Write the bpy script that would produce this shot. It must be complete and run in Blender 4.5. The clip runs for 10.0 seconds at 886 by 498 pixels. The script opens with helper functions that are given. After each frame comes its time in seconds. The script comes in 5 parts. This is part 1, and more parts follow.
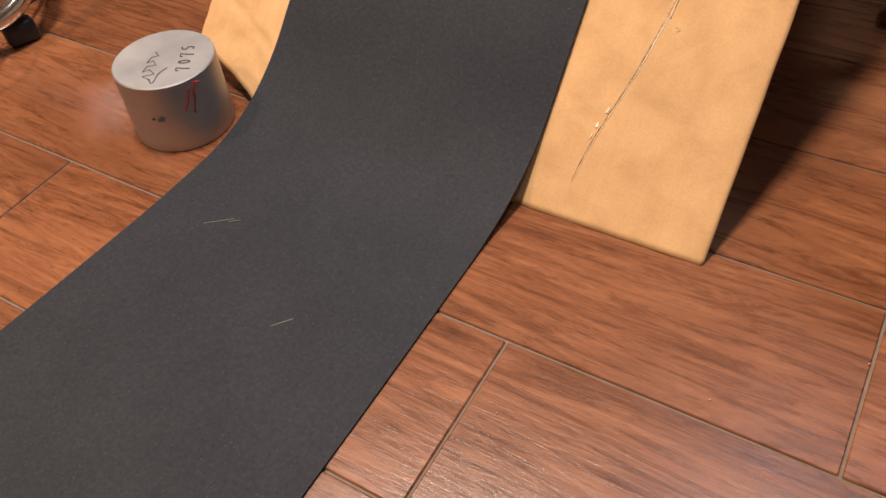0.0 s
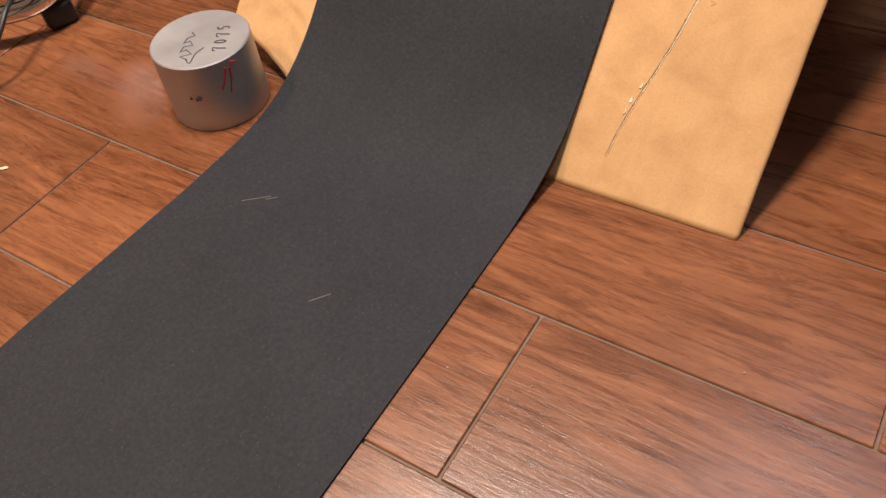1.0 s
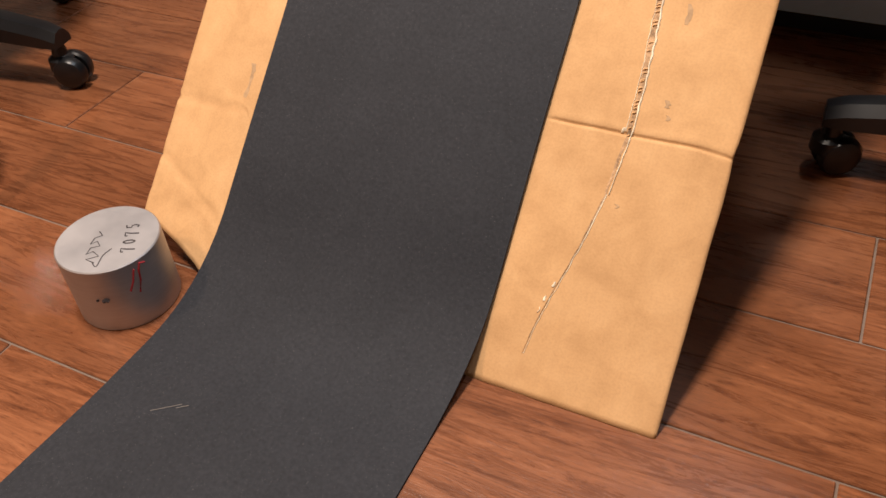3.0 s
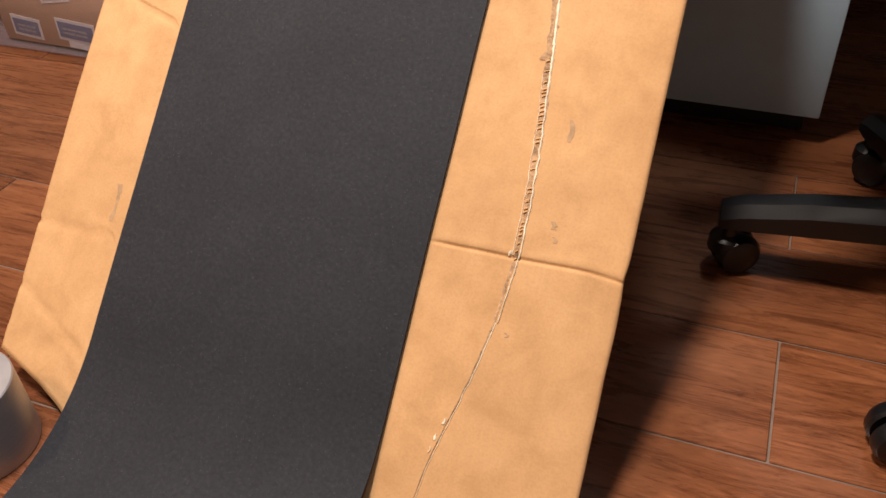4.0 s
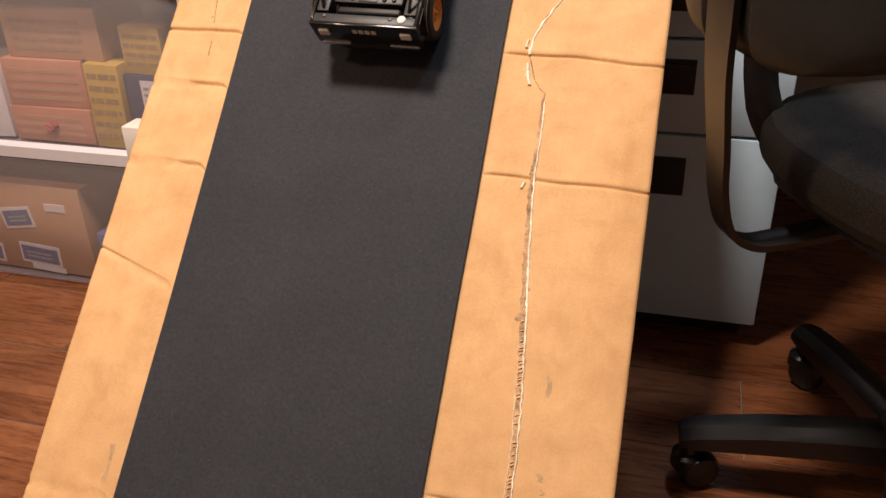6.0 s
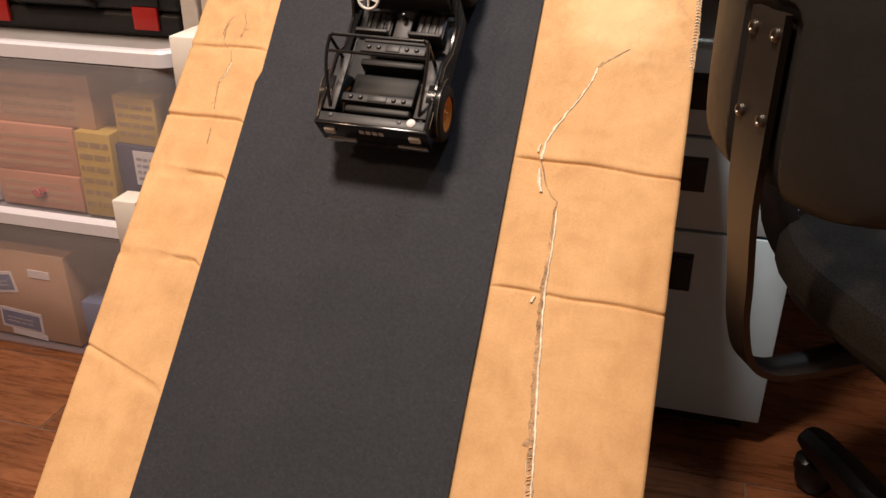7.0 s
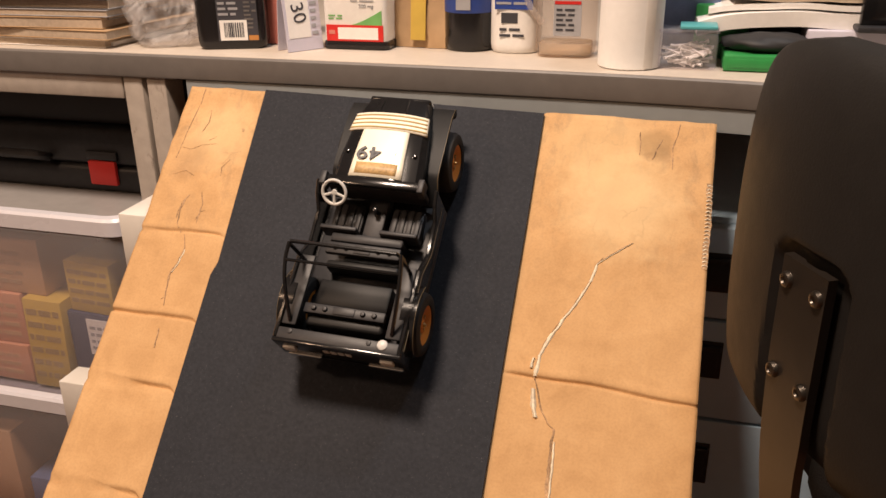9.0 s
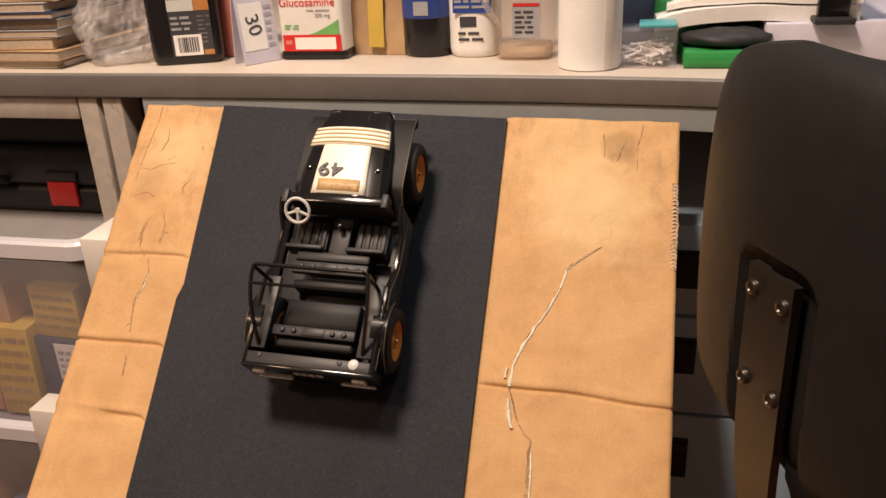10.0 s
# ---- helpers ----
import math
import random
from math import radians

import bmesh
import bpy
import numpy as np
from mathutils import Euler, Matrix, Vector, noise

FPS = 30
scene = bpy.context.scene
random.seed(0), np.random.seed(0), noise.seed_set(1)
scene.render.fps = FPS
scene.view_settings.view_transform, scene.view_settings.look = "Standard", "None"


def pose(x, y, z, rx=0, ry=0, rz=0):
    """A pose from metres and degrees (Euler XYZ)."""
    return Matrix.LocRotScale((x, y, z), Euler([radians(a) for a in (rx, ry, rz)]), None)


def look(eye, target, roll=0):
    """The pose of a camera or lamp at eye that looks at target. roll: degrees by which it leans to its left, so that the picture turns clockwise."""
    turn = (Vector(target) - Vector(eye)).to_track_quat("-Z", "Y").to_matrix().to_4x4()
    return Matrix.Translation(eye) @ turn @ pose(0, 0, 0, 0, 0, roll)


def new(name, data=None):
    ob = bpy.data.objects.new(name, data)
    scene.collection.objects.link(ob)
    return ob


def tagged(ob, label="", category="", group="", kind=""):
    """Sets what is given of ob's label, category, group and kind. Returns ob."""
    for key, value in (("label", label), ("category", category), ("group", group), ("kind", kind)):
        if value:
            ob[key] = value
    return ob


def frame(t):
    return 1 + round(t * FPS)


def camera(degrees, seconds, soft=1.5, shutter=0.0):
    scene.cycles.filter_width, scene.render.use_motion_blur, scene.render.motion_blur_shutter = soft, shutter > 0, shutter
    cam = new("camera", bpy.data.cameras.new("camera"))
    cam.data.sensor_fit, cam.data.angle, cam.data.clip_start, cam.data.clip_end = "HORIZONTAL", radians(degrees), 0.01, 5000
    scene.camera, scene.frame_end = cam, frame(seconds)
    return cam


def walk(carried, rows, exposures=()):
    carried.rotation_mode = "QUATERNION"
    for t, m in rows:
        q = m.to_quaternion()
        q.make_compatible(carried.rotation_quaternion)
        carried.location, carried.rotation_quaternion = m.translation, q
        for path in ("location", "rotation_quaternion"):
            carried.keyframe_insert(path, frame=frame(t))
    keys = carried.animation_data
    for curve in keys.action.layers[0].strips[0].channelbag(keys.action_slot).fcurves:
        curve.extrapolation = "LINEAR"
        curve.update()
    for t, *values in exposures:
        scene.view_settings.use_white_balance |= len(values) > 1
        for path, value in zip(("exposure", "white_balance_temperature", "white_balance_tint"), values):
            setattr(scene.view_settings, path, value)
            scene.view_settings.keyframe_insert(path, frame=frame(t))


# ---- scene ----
PATH = [
    (0.0, look((0.4391, -0.5169, 0.5661), (0.1260, -0.0684, -0.0177), -6.29)),
    (0.5, look((0.4376, -0.5233, 0.5687), (0.1216, -0.0898, -0.0248), -7.42)),
    (1.0, look((0.4379, -0.5258, 0.5721), (0.1090, -0.1053, -0.0237), -8.83)),
    (1.5, look((0.4369, -0.5178, 0.5718), (0.1136, -0.0841, -0.0176), -8.08)),
    (2.0, look((0.4347, -0.4974, 0.5921), (0.1192, -0.0398, 0.0168), -7.68)),
    (2.2, look((0.4285, -0.4819, 0.6144), (0.1213, -0.0196, 0.0384), -7.89)),
    (3.3, look((0.4117, -0.4503, 0.6319), (0.1263, 0.0970, 0.1230), -3.43)),
    (3.5, look((0.4183, -0.4142, 0.6344), (0.1414, 0.1428, 0.1313), -3.21)),
    (4.0, look((0.4214, -0.3654, 0.6490), (0.1755, 0.2147, 0.1560), -2.97)),
    (4.5, look((0.3791, -0.3652, 0.6964), (0.1613, 0.2397, 0.2203), -1.71)),
    (5.0, look((0.3573, -0.3742, 0.7423), (0.1572, 0.2660, 0.3063), -0.92)),
    (5.5, look((0.3682, -0.3776, 0.7616), (0.1718, 0.2846, 0.3580), -1.31)),
    (6.0, look((0.3729, -0.3746, 0.7784), (0.1693, 0.2988, 0.3976), -2.01)),
    (6.2, look((0.3699, -0.3681, 0.8058), (0.1660, 0.3128, 0.4386), -2.67)),
    (7.3, look((0.3229, -0.2836, 0.8492), (0.1284, 0.4046, 0.4906), 1.17)),
    (7.5, look((0.3224, -0.2669, 0.8603), (0.1008, 0.4156, 0.5068), -0.28)),
    (8.0, look((0.3161, -0.1943, 0.8907), (0.0897, 0.4980, 0.5599), 0.04)),
    (8.5, look((0.3149, -0.1420, 0.9147), (0.1139, 0.5690, 0.6079), -0.14)),
    (9.0, look((0.3023, -0.1320, 0.9348), (0.1061, 0.5806, 0.6287), -0.57)),
    (9.5, look((0.3075, -0.1249, 0.9472), (0.1188, 0.5902, 0.6421), -1.31)),
    (10.0, look((0.3073, -0.1136, 0.9523), (0.1335, 0.6005, 0.6362), -2.70)),
]
cam = camera(55.87, 10.0, soft=1.5, shutter=0.0)
walk(cam, PATH, [(0.0, 0.42, 6000, 8), (2.0, 0.42, 6000, 8), (3.5, 0.32, 5900, 9), (5.5, 0.22, 6050, 12), (6.2, 0.15, 6150, 12),
                 (7.5, -0.06, 6350, 12), (8.5, -0.22, 6550, 13), (10.0, -0.32, 6600, 13)])

# ---- light: a warm-lit room, a ceiling key lamp and two added fill lamps ----
world = bpy.data.worlds.new("room_air")
scene.world = world
world.use_nodes = True
world.node_tree.nodes["Background"].inputs[0].default_value = (1.0, 0.86, 0.70, 1)
world.node_tree.nodes["Background"].inputs[1].default_value = 0.004


def ceiling_lamp(name, x, y, z, size, watts, colour, spread=180):
    data = bpy.data.lights.new(name, "AREA")
    data.shape, data.size, data.energy, data.color = "DISK", size, watts, colour
    data.spread = radians(spread)
    ob = new(name, data)
    ob.matrix_world = pose(x, y, z)
    return ob


ceiling_lamp("ceiling_lamp_key", -0.22, 0.00, 2.38, 0.36, 65, (1.0, 0.80, 0.63))
# unseen fill lamps, added to lift the right of the desk and the left floor
ceiling_lamp("ceiling_lamp_desk", 0.62, 0.86, 2.38, 0.16, 9, (0.84, 0.92, 1.0))
ceiling_lamp("ceiling_lamp_left", -1.35, -0.90, 2.38, 0.25, 27, (1.0, 0.66, 0.42))

TILT = 43.15
RAMP = pose(0, 0, 0, TILT, 0, 0)


# ---- materials ----
class Nodes:
    """A short way to write a node material."""

    def __init__(self, name, colour=(0.5, 0.5, 0.5), rough=0.5, metal=0.0, spec=0.5):
        self.m = bpy.data.materials.new(name)
        self.m.use_nodes = True
        self.t = self.m.node_tree
        self.b = self.t.nodes["Principled BSDF"]
        self.b.inputs["Base Color"].default_value = (*colour, 1)
        self.b.inputs["Roughness"].default_value = rough
        self.b.inputs["Metallic"].default_value = metal
        self.b.inputs["Specular IOR Level"].default_value = spec

    def add(self, kind, **inputs):
        n = self.t.nodes.new(kind)
        for k, v in inputs.items():
            n.inputs[k.replace("_", " ")].default_value = v
        return n

    def link(self, a, b):
        self.t.links.new(a, b)

    def coords(self, scale=(1, 1, 1), rand=False):
        tc = self.add("ShaderNodeTexCoord")
        mp = self.add("ShaderNodeMapping")
        mp.inputs["Scale"].default_value = scale
        self.link(tc.outputs["Object"], mp.inputs["Vector"])
        if rand:
            oi = self.add("ShaderNodeObjectInfo")
            mul = self.add("ShaderNodeMath")
            mul.operation = "MULTIPLY"
            mul.inputs[1].default_value = 37.0
            self.link(oi.outputs["Random"], mul.inputs[0])
            self.link(mul.outputs[0], mp.inputs["Location"])
        return mp.outputs["Vector"]

    def noise(self, vec, scale, detail=4, rough=0.55, distort=0.0):
        n = self.add("ShaderNodeTexNoise")
        n.inputs["Scale"].default_value = scale
        n.inputs["Detail"].default_value = detail
        n.inputs["Roughness"].default_value = rough
        n.inputs["Distortion"].default_value = distort
        self.link(vec, n.inputs["Vector"])
        return n.outputs["Fac"]

    def ramp(self, fac, stops):
        r = self.add("ShaderNodeValToRGB")
        e = r.color_ramp.elements
        while len(e) < len(stops):
            e.new(0.5)
        for el, (p, c) in zip(e, stops):
            el.position = p
            el.color = (*c, 1) if len(c) == 3 else c
        self.link(fac, r.inputs["Fac"])
        return r.outputs["Color"]

    def mix(self, fac, a, b, mode="MIX"):
        n = self.add("ShaderNodeMix")
        n.data_type, n.blend_type = "RGBA", mode
        for sock, v in ((n.inputs[0], fac), (n.inputs[6], a), (n.inputs[7], b)):
            if isinstance(v, bpy.types.NodeSocket):
                self.link(v, sock)
            elif isinstance(v, (int, float)):
                sock.default_value = v
            else:
                sock.default_value = (*v, 1)
        return n.outputs[2]

    def bump(self, height, strength=0.3, distance=0.001):
        n = self.add("ShaderNodeBump")
        n.inputs["Strength"].default_value = strength
        n.inputs["Distance"].default_value = distance
        self.link(height, n.inputs["Height"])
        self.link(n.outputs["Normal"], self.b.inputs["Normal"])

    def colour(self, out):
        self.link(out, self.b.inputs["Base Color"])

    def rough(self, out, lo, hi):
        mr = self.add("ShaderNodeMapRange")
        mr.inputs["To Min"].default_value = lo
        mr.inputs["To Max"].default_value = hi
        self.link(out, mr.inputs["Value"])
        self.link(mr.outputs[0], self.b.inputs["Roughness"])


def plain(name, colour, rough=0.5, metal=0.0, vary=0.12, scale=60, bump=0.15, spec=0.5):
    """A surface with fine mottling and a little relief."""
    n = Nodes(name, colour, rough, metal, spec)
    v = n.coords()
    f = n.noise(v, scale, 5)
    big = n.noise(v, scale / 9, 3)
    lo = tuple(c * (1 - vary) for c in colour)
    hi = tuple(min(1, c * (1 + vary)) for c in colour)
    a = n.ramp(f, [(0.3, lo), (0.7, hi)])
    b = n.ramp(big, [(0.35, lo), (0.65, hi)])
    n.colour(n.mix(0.5, a, b))
    n.rough(big, max(0.02, rough - 0.07), min(1, rough + 0.08))
    if bump:
        n.bump(f, bump, 0.0006)
    return n.m


def make_wood_tile():
    n = Nodes("wood_look_tile", rough=0.3, spec=0.5)
    v = n.coords((3.4, 30, 1), True)
    fine = n.coords((13, 110, 1), True)
    fleck = n.coords((42, 210, 1), True)
    patch = n.coords((2.2, 5, 1), True)
    g1 = n.noise(v, 1.7, 8, 0.70, 1.6)
    g2 = n.noise(fine, 2.0, 6, 0.70, 0.9)
    g3 = n.noise(patch, 1.6, 4)
    g4 = n.noise(fleck, 1.6, 3, 0.6, 0.4)
    c1 = n.ramp(g1, [(0.25, (0.060, 0.0205, 0.0092)), (0.40, (0.142, 0.0545, 0.0240)), (0.54, (0.212, 0.0860, 0.0385)), (0.76, (0.290, 0.1270, 0.0590))])
    c2 = n.ramp(g2, [(0.34, (0.42, 0.36, 0.33)), (0.44, (0.90, 0.88, 0.87)), (0.68, (1.12, 1.10, 1.08))])
    c3 = n.ramp(g3, [(0.32, (0.80, 0.73, 0.68)), (0.66, (1.22, 1.17, 1.12))])
    c5 = n.ramp(g4, [(0.30, (0.45, 0.38, 0.34)), (0.42, (0.96, 0.96, 0.96)), (0.60, (1.02, 1.02, 1.02)), (0.72, (1.30, 1.26, 1.20))])
    oi = n.add("ShaderNodeObjectInfo")
    c4 = n.ramp(oi.outputs["Random"], [(0.0, (0.84, 0.82, 0.80)), (1.0, (1.08, 1.06, 1.03))])
    # grain comes out in drifts and fades between them
    drift = n.add("ShaderNodeMapRange")
    for k, x in zip(("From Min", "From Max", "To Min", "To Max"), (0.36, 0.64, 0.05, 0.85)):
        drift.inputs[k].default_value = x
    n.link(n.noise(n.coords((3.5, 9, 1), True), 1.9, 3), drift.inputs["Value"])
    spread = drift.outputs[0]
    c = n.mix(1.0, n.mix(spread, c1, c2, "MULTIPLY"), c3, "MULTIPLY")
    c = n.mix(0.60, c, c5, "MULTIPLY")
    n.colour(n.mix(1.0, c, c4, "MULTIPLY"))
    n.rough(g1, 0.20, 0.36)
    n.bump(g2, 0.32, 0.0008)
    return n.m


def make_cardboard():
    n = Nodes("brown_cardboard", rough=0.85, spec=0.2)
    v = n.coords()
    flute = n.coords((1, 0.06, 1))
    fine = n.noise(v, 420, 3)
    mid = n.noise(v, 26, 5, 0.6, 0.4)
    big = n.noise(v, 5.5, 4, 0.6)
    lines = n.noise(flute, 190, 2)
    a = n.ramp(mid, [(0.25, (0.480, 0.288, 0.134)), (0.5, (0.562, 0.346, 0.166)), (0.75, (0.612, 0.388, 0.194))])
    b = n.ramp(big, [(0.3, (0.91, 0.89, 0.87)), (0.6, (1.02, 1.01, 1.0))])
    s = n.ramp(fine, [(0.25, (0.92, 0.91, 0.90)), (0.6, (1.02, 1.02, 1.02))])
    st = n.ramp(lines, [(0.35, (0.985, 0.983, 0.98)), (0.6, (1.005, 1.005, 1.005))])
    c = n.mix(1.0, n.mix(1.0, n.mix(1.0, a, b, "MULTIPLY"), s, "MULTIPLY"), st, "MULTIPLY")
    # scuffed grey smears near the worn top end
    pt = n.coords((1, 1, 1))
    sep = n.add("ShaderNodeSeparateXYZ")
    n.link(pt, sep.inputs[0])
    dirt = n.noise(n.coords((1.0, 0.55, 1)), 46, 7, 0.75, 0.35)
    worn = n.add("ShaderNodeMapRange")
    for k, x in zip(("From Min", "From Max", "To Min", "To Max"), (0.80, 1.02, 0.0, 1.0)):
        worn.inputs[k].default_value = x
    n.link(sep.outputs["Y"], worn.inputs["Value"])
    spots = n.ramp(dirt, [(0.50, (0, 0, 0)), (0.62, (1, 1, 1))])
    fac = n.add("ShaderNodeMath")
    fac.operation = "MULTIPLY"
    n.link(spots, fac.inputs[0])
    n.link(worn.outputs[0], fac.inputs[1])
    half = n.add("ShaderNodeMath")
    half.operation = "MULTIPLY"
    half.inputs[1].default_value = 0.30
    n.link(fac.outputs[0], half.inputs[0])
    c = n.mix(half.outputs[0], c, (0.16, 0.12, 0.085))
    # a rubbed pale field and a round dull stain near the top corner
    for (cx, cy), r0, r1, warp, strength, colour in (((0.265, 0.950), 0.030, 0.075, 0.06, 0.60, (0.74, 0.55, 0.31)), ((0.240, 1.010), 0.030, 0.070, 0.05, 0.45, (0.72, 0.51, 0.27)), ((0.293, 1.022), 0.014, 0.022, 0.016, 0.50, (0.27, 0.17, 0.08)),
                                                 ((-0.205, 1.000), 0.02, 0.06, 0.06, 0.50, (0.72, 0.52, 0.29)), ((-0.232, 0.960), 0.010, 0.030, 0.05, 0.36, (0.32, 0.20, 0.11))):
        off = n.add("ShaderNodeVectorMath")
        off.operation = "DISTANCE"
        off.inputs[1].default_value = (cx, cy, 0)
        n.link(pt, off.inputs[0])
        ns = n.add("ShaderNodeMath")
        ns.operation = "MULTIPLY_ADD"
        ns.inputs[1].default_value = warp
        n.link(n.noise(v, 48, 6, 0.7), ns.inputs[0])
        n.link(off.outputs["Value"], ns.inputs[2])
        spot = n.add("ShaderNodeMapRange")
        for k, x in zip(("From Min", "From Max", "To Min", "To Max"), (r0 + warp / 2, r1 + warp / 2, strength, 0.0)):
            spot.inputs[k].default_value = x
        n.link(ns.outputs[0], spot.inputs["Value"])
        c = n.mix(spot.outputs[0], c, colour)
    # fine wrinkles in the worn end, their shade put into the colour only
    bend = n.add("ShaderNodeTexNoise")
    bend.inputs["Scale"].default_value = 30
    bend.inputs["Detail"].default_value = 5
    n.link(pt, bend.inputs["Vector"])
    swirl = n.add("ShaderNodeVectorMath")
    swirl.operation = "MULTIPLY_ADD"
    swirl.inputs[1].default_value = (0.05, 0.05, 0.0)
    n.link(bend.outputs["Color"], swirl.inputs[0])
    n.link(pt, swirl.inputs[2])
    cell = n.add("ShaderNodeTexVoronoi")
    cell.feature = "DISTANCE_TO_EDGE"
    cell.inputs["Scale"].default_value = 26
    n.link(swirl.outputs[0], cell.inputs["Vector"])
    line = n.ramp(cell.outputs["Distance"], [(0.0, (1, 1, 1)), (0.030, (0, 0, 0))])
    gaps = n.ramp(n.noise(v, 20, 4), [(0.54, (0, 0, 0)), (0.66, (1, 1, 1))])
    wrinkle = n.mix(1.0, line, gaps, "MULTIPLY")
    wf = n.add("ShaderNodeMath")
    wf.operation = "MULTIPLY"
    n.link(wrinkle, wf.inputs[0])
    n.link(worn.outputs[0], wf.inputs[1])
    wh = n.add("ShaderNodeMath")
    wh.operation = "MULTIPLY"
    wh.inputs[1].default_value = 0.30
    n.link(wf.outputs[0], wh.inputs[0])
    c = n.mix(wh.outputs[0], c, (0.20, 0.12, 0.065))
    n.colour(c)
    n.bump(mid, 0.14, 0.0008)
    return n.m


def make_mat():
    n = Nodes("black_rubber_mat", rough=0.76, spec=0.30)
    v = n.coords()
    sp = n.noise(v, 900, 2)
    gr = n.noise(v, 260, 4)
    big = n.noise(v, 9, 4, 0.6)
    a = n.ramp(gr, [(0.3, (0.0140, 0.0160, 0.0220)), (0.7, (0.0230, 0.0258, 0.0340))])
    b = n.ramp(big, [(0.3, (0.85, 0.85, 0.85)), (0.7, (1.15, 1.13, 1.1))])
    d = n.ramp(sp, [(0.69, (0, 0, 0)), (0.76, (0.10, 0.10, 0.10))])
    n.colour(n.mix(1.0, n.mix(1.0, a, b, "MULTIPLY"), d, "ADD"))
    n.bump(gr, 0.35, 0.0008)
    return n.m


def make_aluminium():
    n = Nodes("turned_aluminium", rough=0.34, metal=1.0)
    v = n.coords((1, 1, 12))
    f = n.noise(v, 30, 5)
    big = n.noise(n.coords(), 18, 3)
    n.colour(n.mix(0.6, n.ramp(f, [(0.3, (0.46, 0.46, 0.49)), (0.7, (0.58, 0.58, 0.61))]), n.ramp(big, [(0.3, (0.44, 0.44, 0.47)), (0.7, (0.60, 0.59, 0.61))])))
    n.rough(big, 0.48, 0.62)
    n.bump(f, 0.08, 0.0005)
    return n.m


def make_clear(name, tint, body, rough=0.15):
    """Milky clear plastic: mostly see-through, part white body."""
    n = Nodes(name, tint, rough)
    tr = n.add("ShaderNodeBsdfTransparent")
    tr.inputs["Color"].default_value = (*tint, 1)
    mx = n.add("ShaderNodeMixShader")
    f = n.noise(n.coords(), 14, 3)
    mr = n.add("ShaderNodeMapRange")
    mr.inputs["To Min"].default_value = body * 0.8
    mr.inputs["To Max"].default_value = body * 1.25
    n.link(f, mr.inputs["Value"])
    n.link(mr.outputs[0], mx.inputs[0])
    n.link(tr.outputs[0], mx.inputs[1])
    n.link(n.b.outputs[0], mx.inputs[2])
    n.link(mx.outputs[0], n.t.nodes["Material Output"].inputs["Surface"])
    return n.m


def make_worn_paint():
    n = Nodes("beige_painted_steel", rough=0.45)
    v = n.coords()
    fine = n.noise(v, 60, 5)
    rub = n.noise(n.coords((1, 1, 0.45)), 42, 6, 0.7, 0.5)
    a = n.ramp(fine, [(0.3, (0.35, 0.31, 0.272)), (0.7, (0.42, 0.372, 0.33))])
    f = n.ramp(rub, [(0.60, (0, 0, 0)), (0.68, (0.6, 0.6, 0.6))])
    n.colour(n.mix(f, a, (0.16, 0.13, 0.11)))
    n.rough(rub, 0.35, 0.55)
    n.bump(fine, 0.12, 0.0006)
    return n.m


def make_fabric():
    n = Nodes("dark_grey_fabric", rough=0.95, spec=0.15)
    v = n.coords()
    w = n.noise(v, 700, 2)
    b = n.noise(v, 30, 4)
    n.colour(n.mix(0.5, n.ramp(w, [(0.35, (0.018, 0.017, 0.016)), (0.65, (0.075, 0.07, 0.065))]), n.ramp(b, [(0.3, (0.028, 0.027, 0.025)), (0.7, (0.05, 0.047, 0.043))])))
    n.bump(w, 0.5, 0.001)
    return n.m


M_TILE = make_wood_tile()
M_GROUT = plain("brown_grout", (0.17, 0.125, 0.098), 0.85, vary=0.3)
M_CARD = make_cardboard()
M_TORN = plain("torn_cardboard_core", (0.80, 0.68, 0.52), 0.9, vary=0.35, scale=240, bump=0.6)
# darker copy of torn cardboard: the shade inside splits, put into the colour
M_TORN_SHADE = plain("torn_cardboard_shade", (0.37, 0.235, 0.13), 0.95, vary=0.75, scale=420, bump=0.9)
M_SMUDGE = plain("grey_smudge", (0.42, 0.275, 0.15), 0.9, vary=0.3, scale=200)
M_MAT = make_mat()
M_ALU = make_aluminium()
M_INK = plain("marker_ink", (0.035, 0.03, 0.035), 0.6, vary=0.2)
M_RED_INK = plain("red_marker_ink", (0.35, 0.02, 0.03), 0.6)
M_GLOSS = plain("glossy_black_plastic", (0.010, 0.010, 0.011), 0.16, vary=0.3, scale=25, bump=0.05)
M_BLACK = plain("matt_black_plastic", (0.024, 0.024, 0.027), 0.46, vary=0.3, scale=120, bump=0.2, spec=0.35)
M_BASE = plain("chair_base_plastic", (0.0055, 0.006, 0.0075), 0.34, vary=0.2, scale=90, bump=0.1)
M_TYRE = plain("black_rubber_tyre", (0.014, 0.013, 0.013), 0.75, vary=0.3, scale=150)
M_ORANGE = plain("orange_plastic", (0.62, 0.23, 0.035), 0.42, vary=0.1)
M_SATIN = plain("satin_black_plastic", (0.0085, 0.0085, 0.009), 0.48, vary=0.3, scale=60, bump=0.1, spec=0.25)
M_PIN = plain("dull_gold_pin_stripe", (0.12, 0.085, 0.04), 0.4, vary=0.3)
M_BRASS = plain("brass_pin", (0.55, 0.38, 0.16), 0.3, metal=1.0)
M_STICKER = plain("cream_sticker", (0.86, 0.81, 0.67), 0.35, vary=0.05, bump=0.05)
M_GOLD = plain("gold_stripe", (0.40, 0.28, 0.11), 0.35, vary=0.15)
M_RUBBED = plain("rubbed_tan_print", (0.55, 0.36, 0.16), 0.5, vary=0.45, scale=400)
M_GREYPLASTIC = plain("pale_grey_plastic", (0.62, 0.62, 0.60), 0.35, vary=0.06)
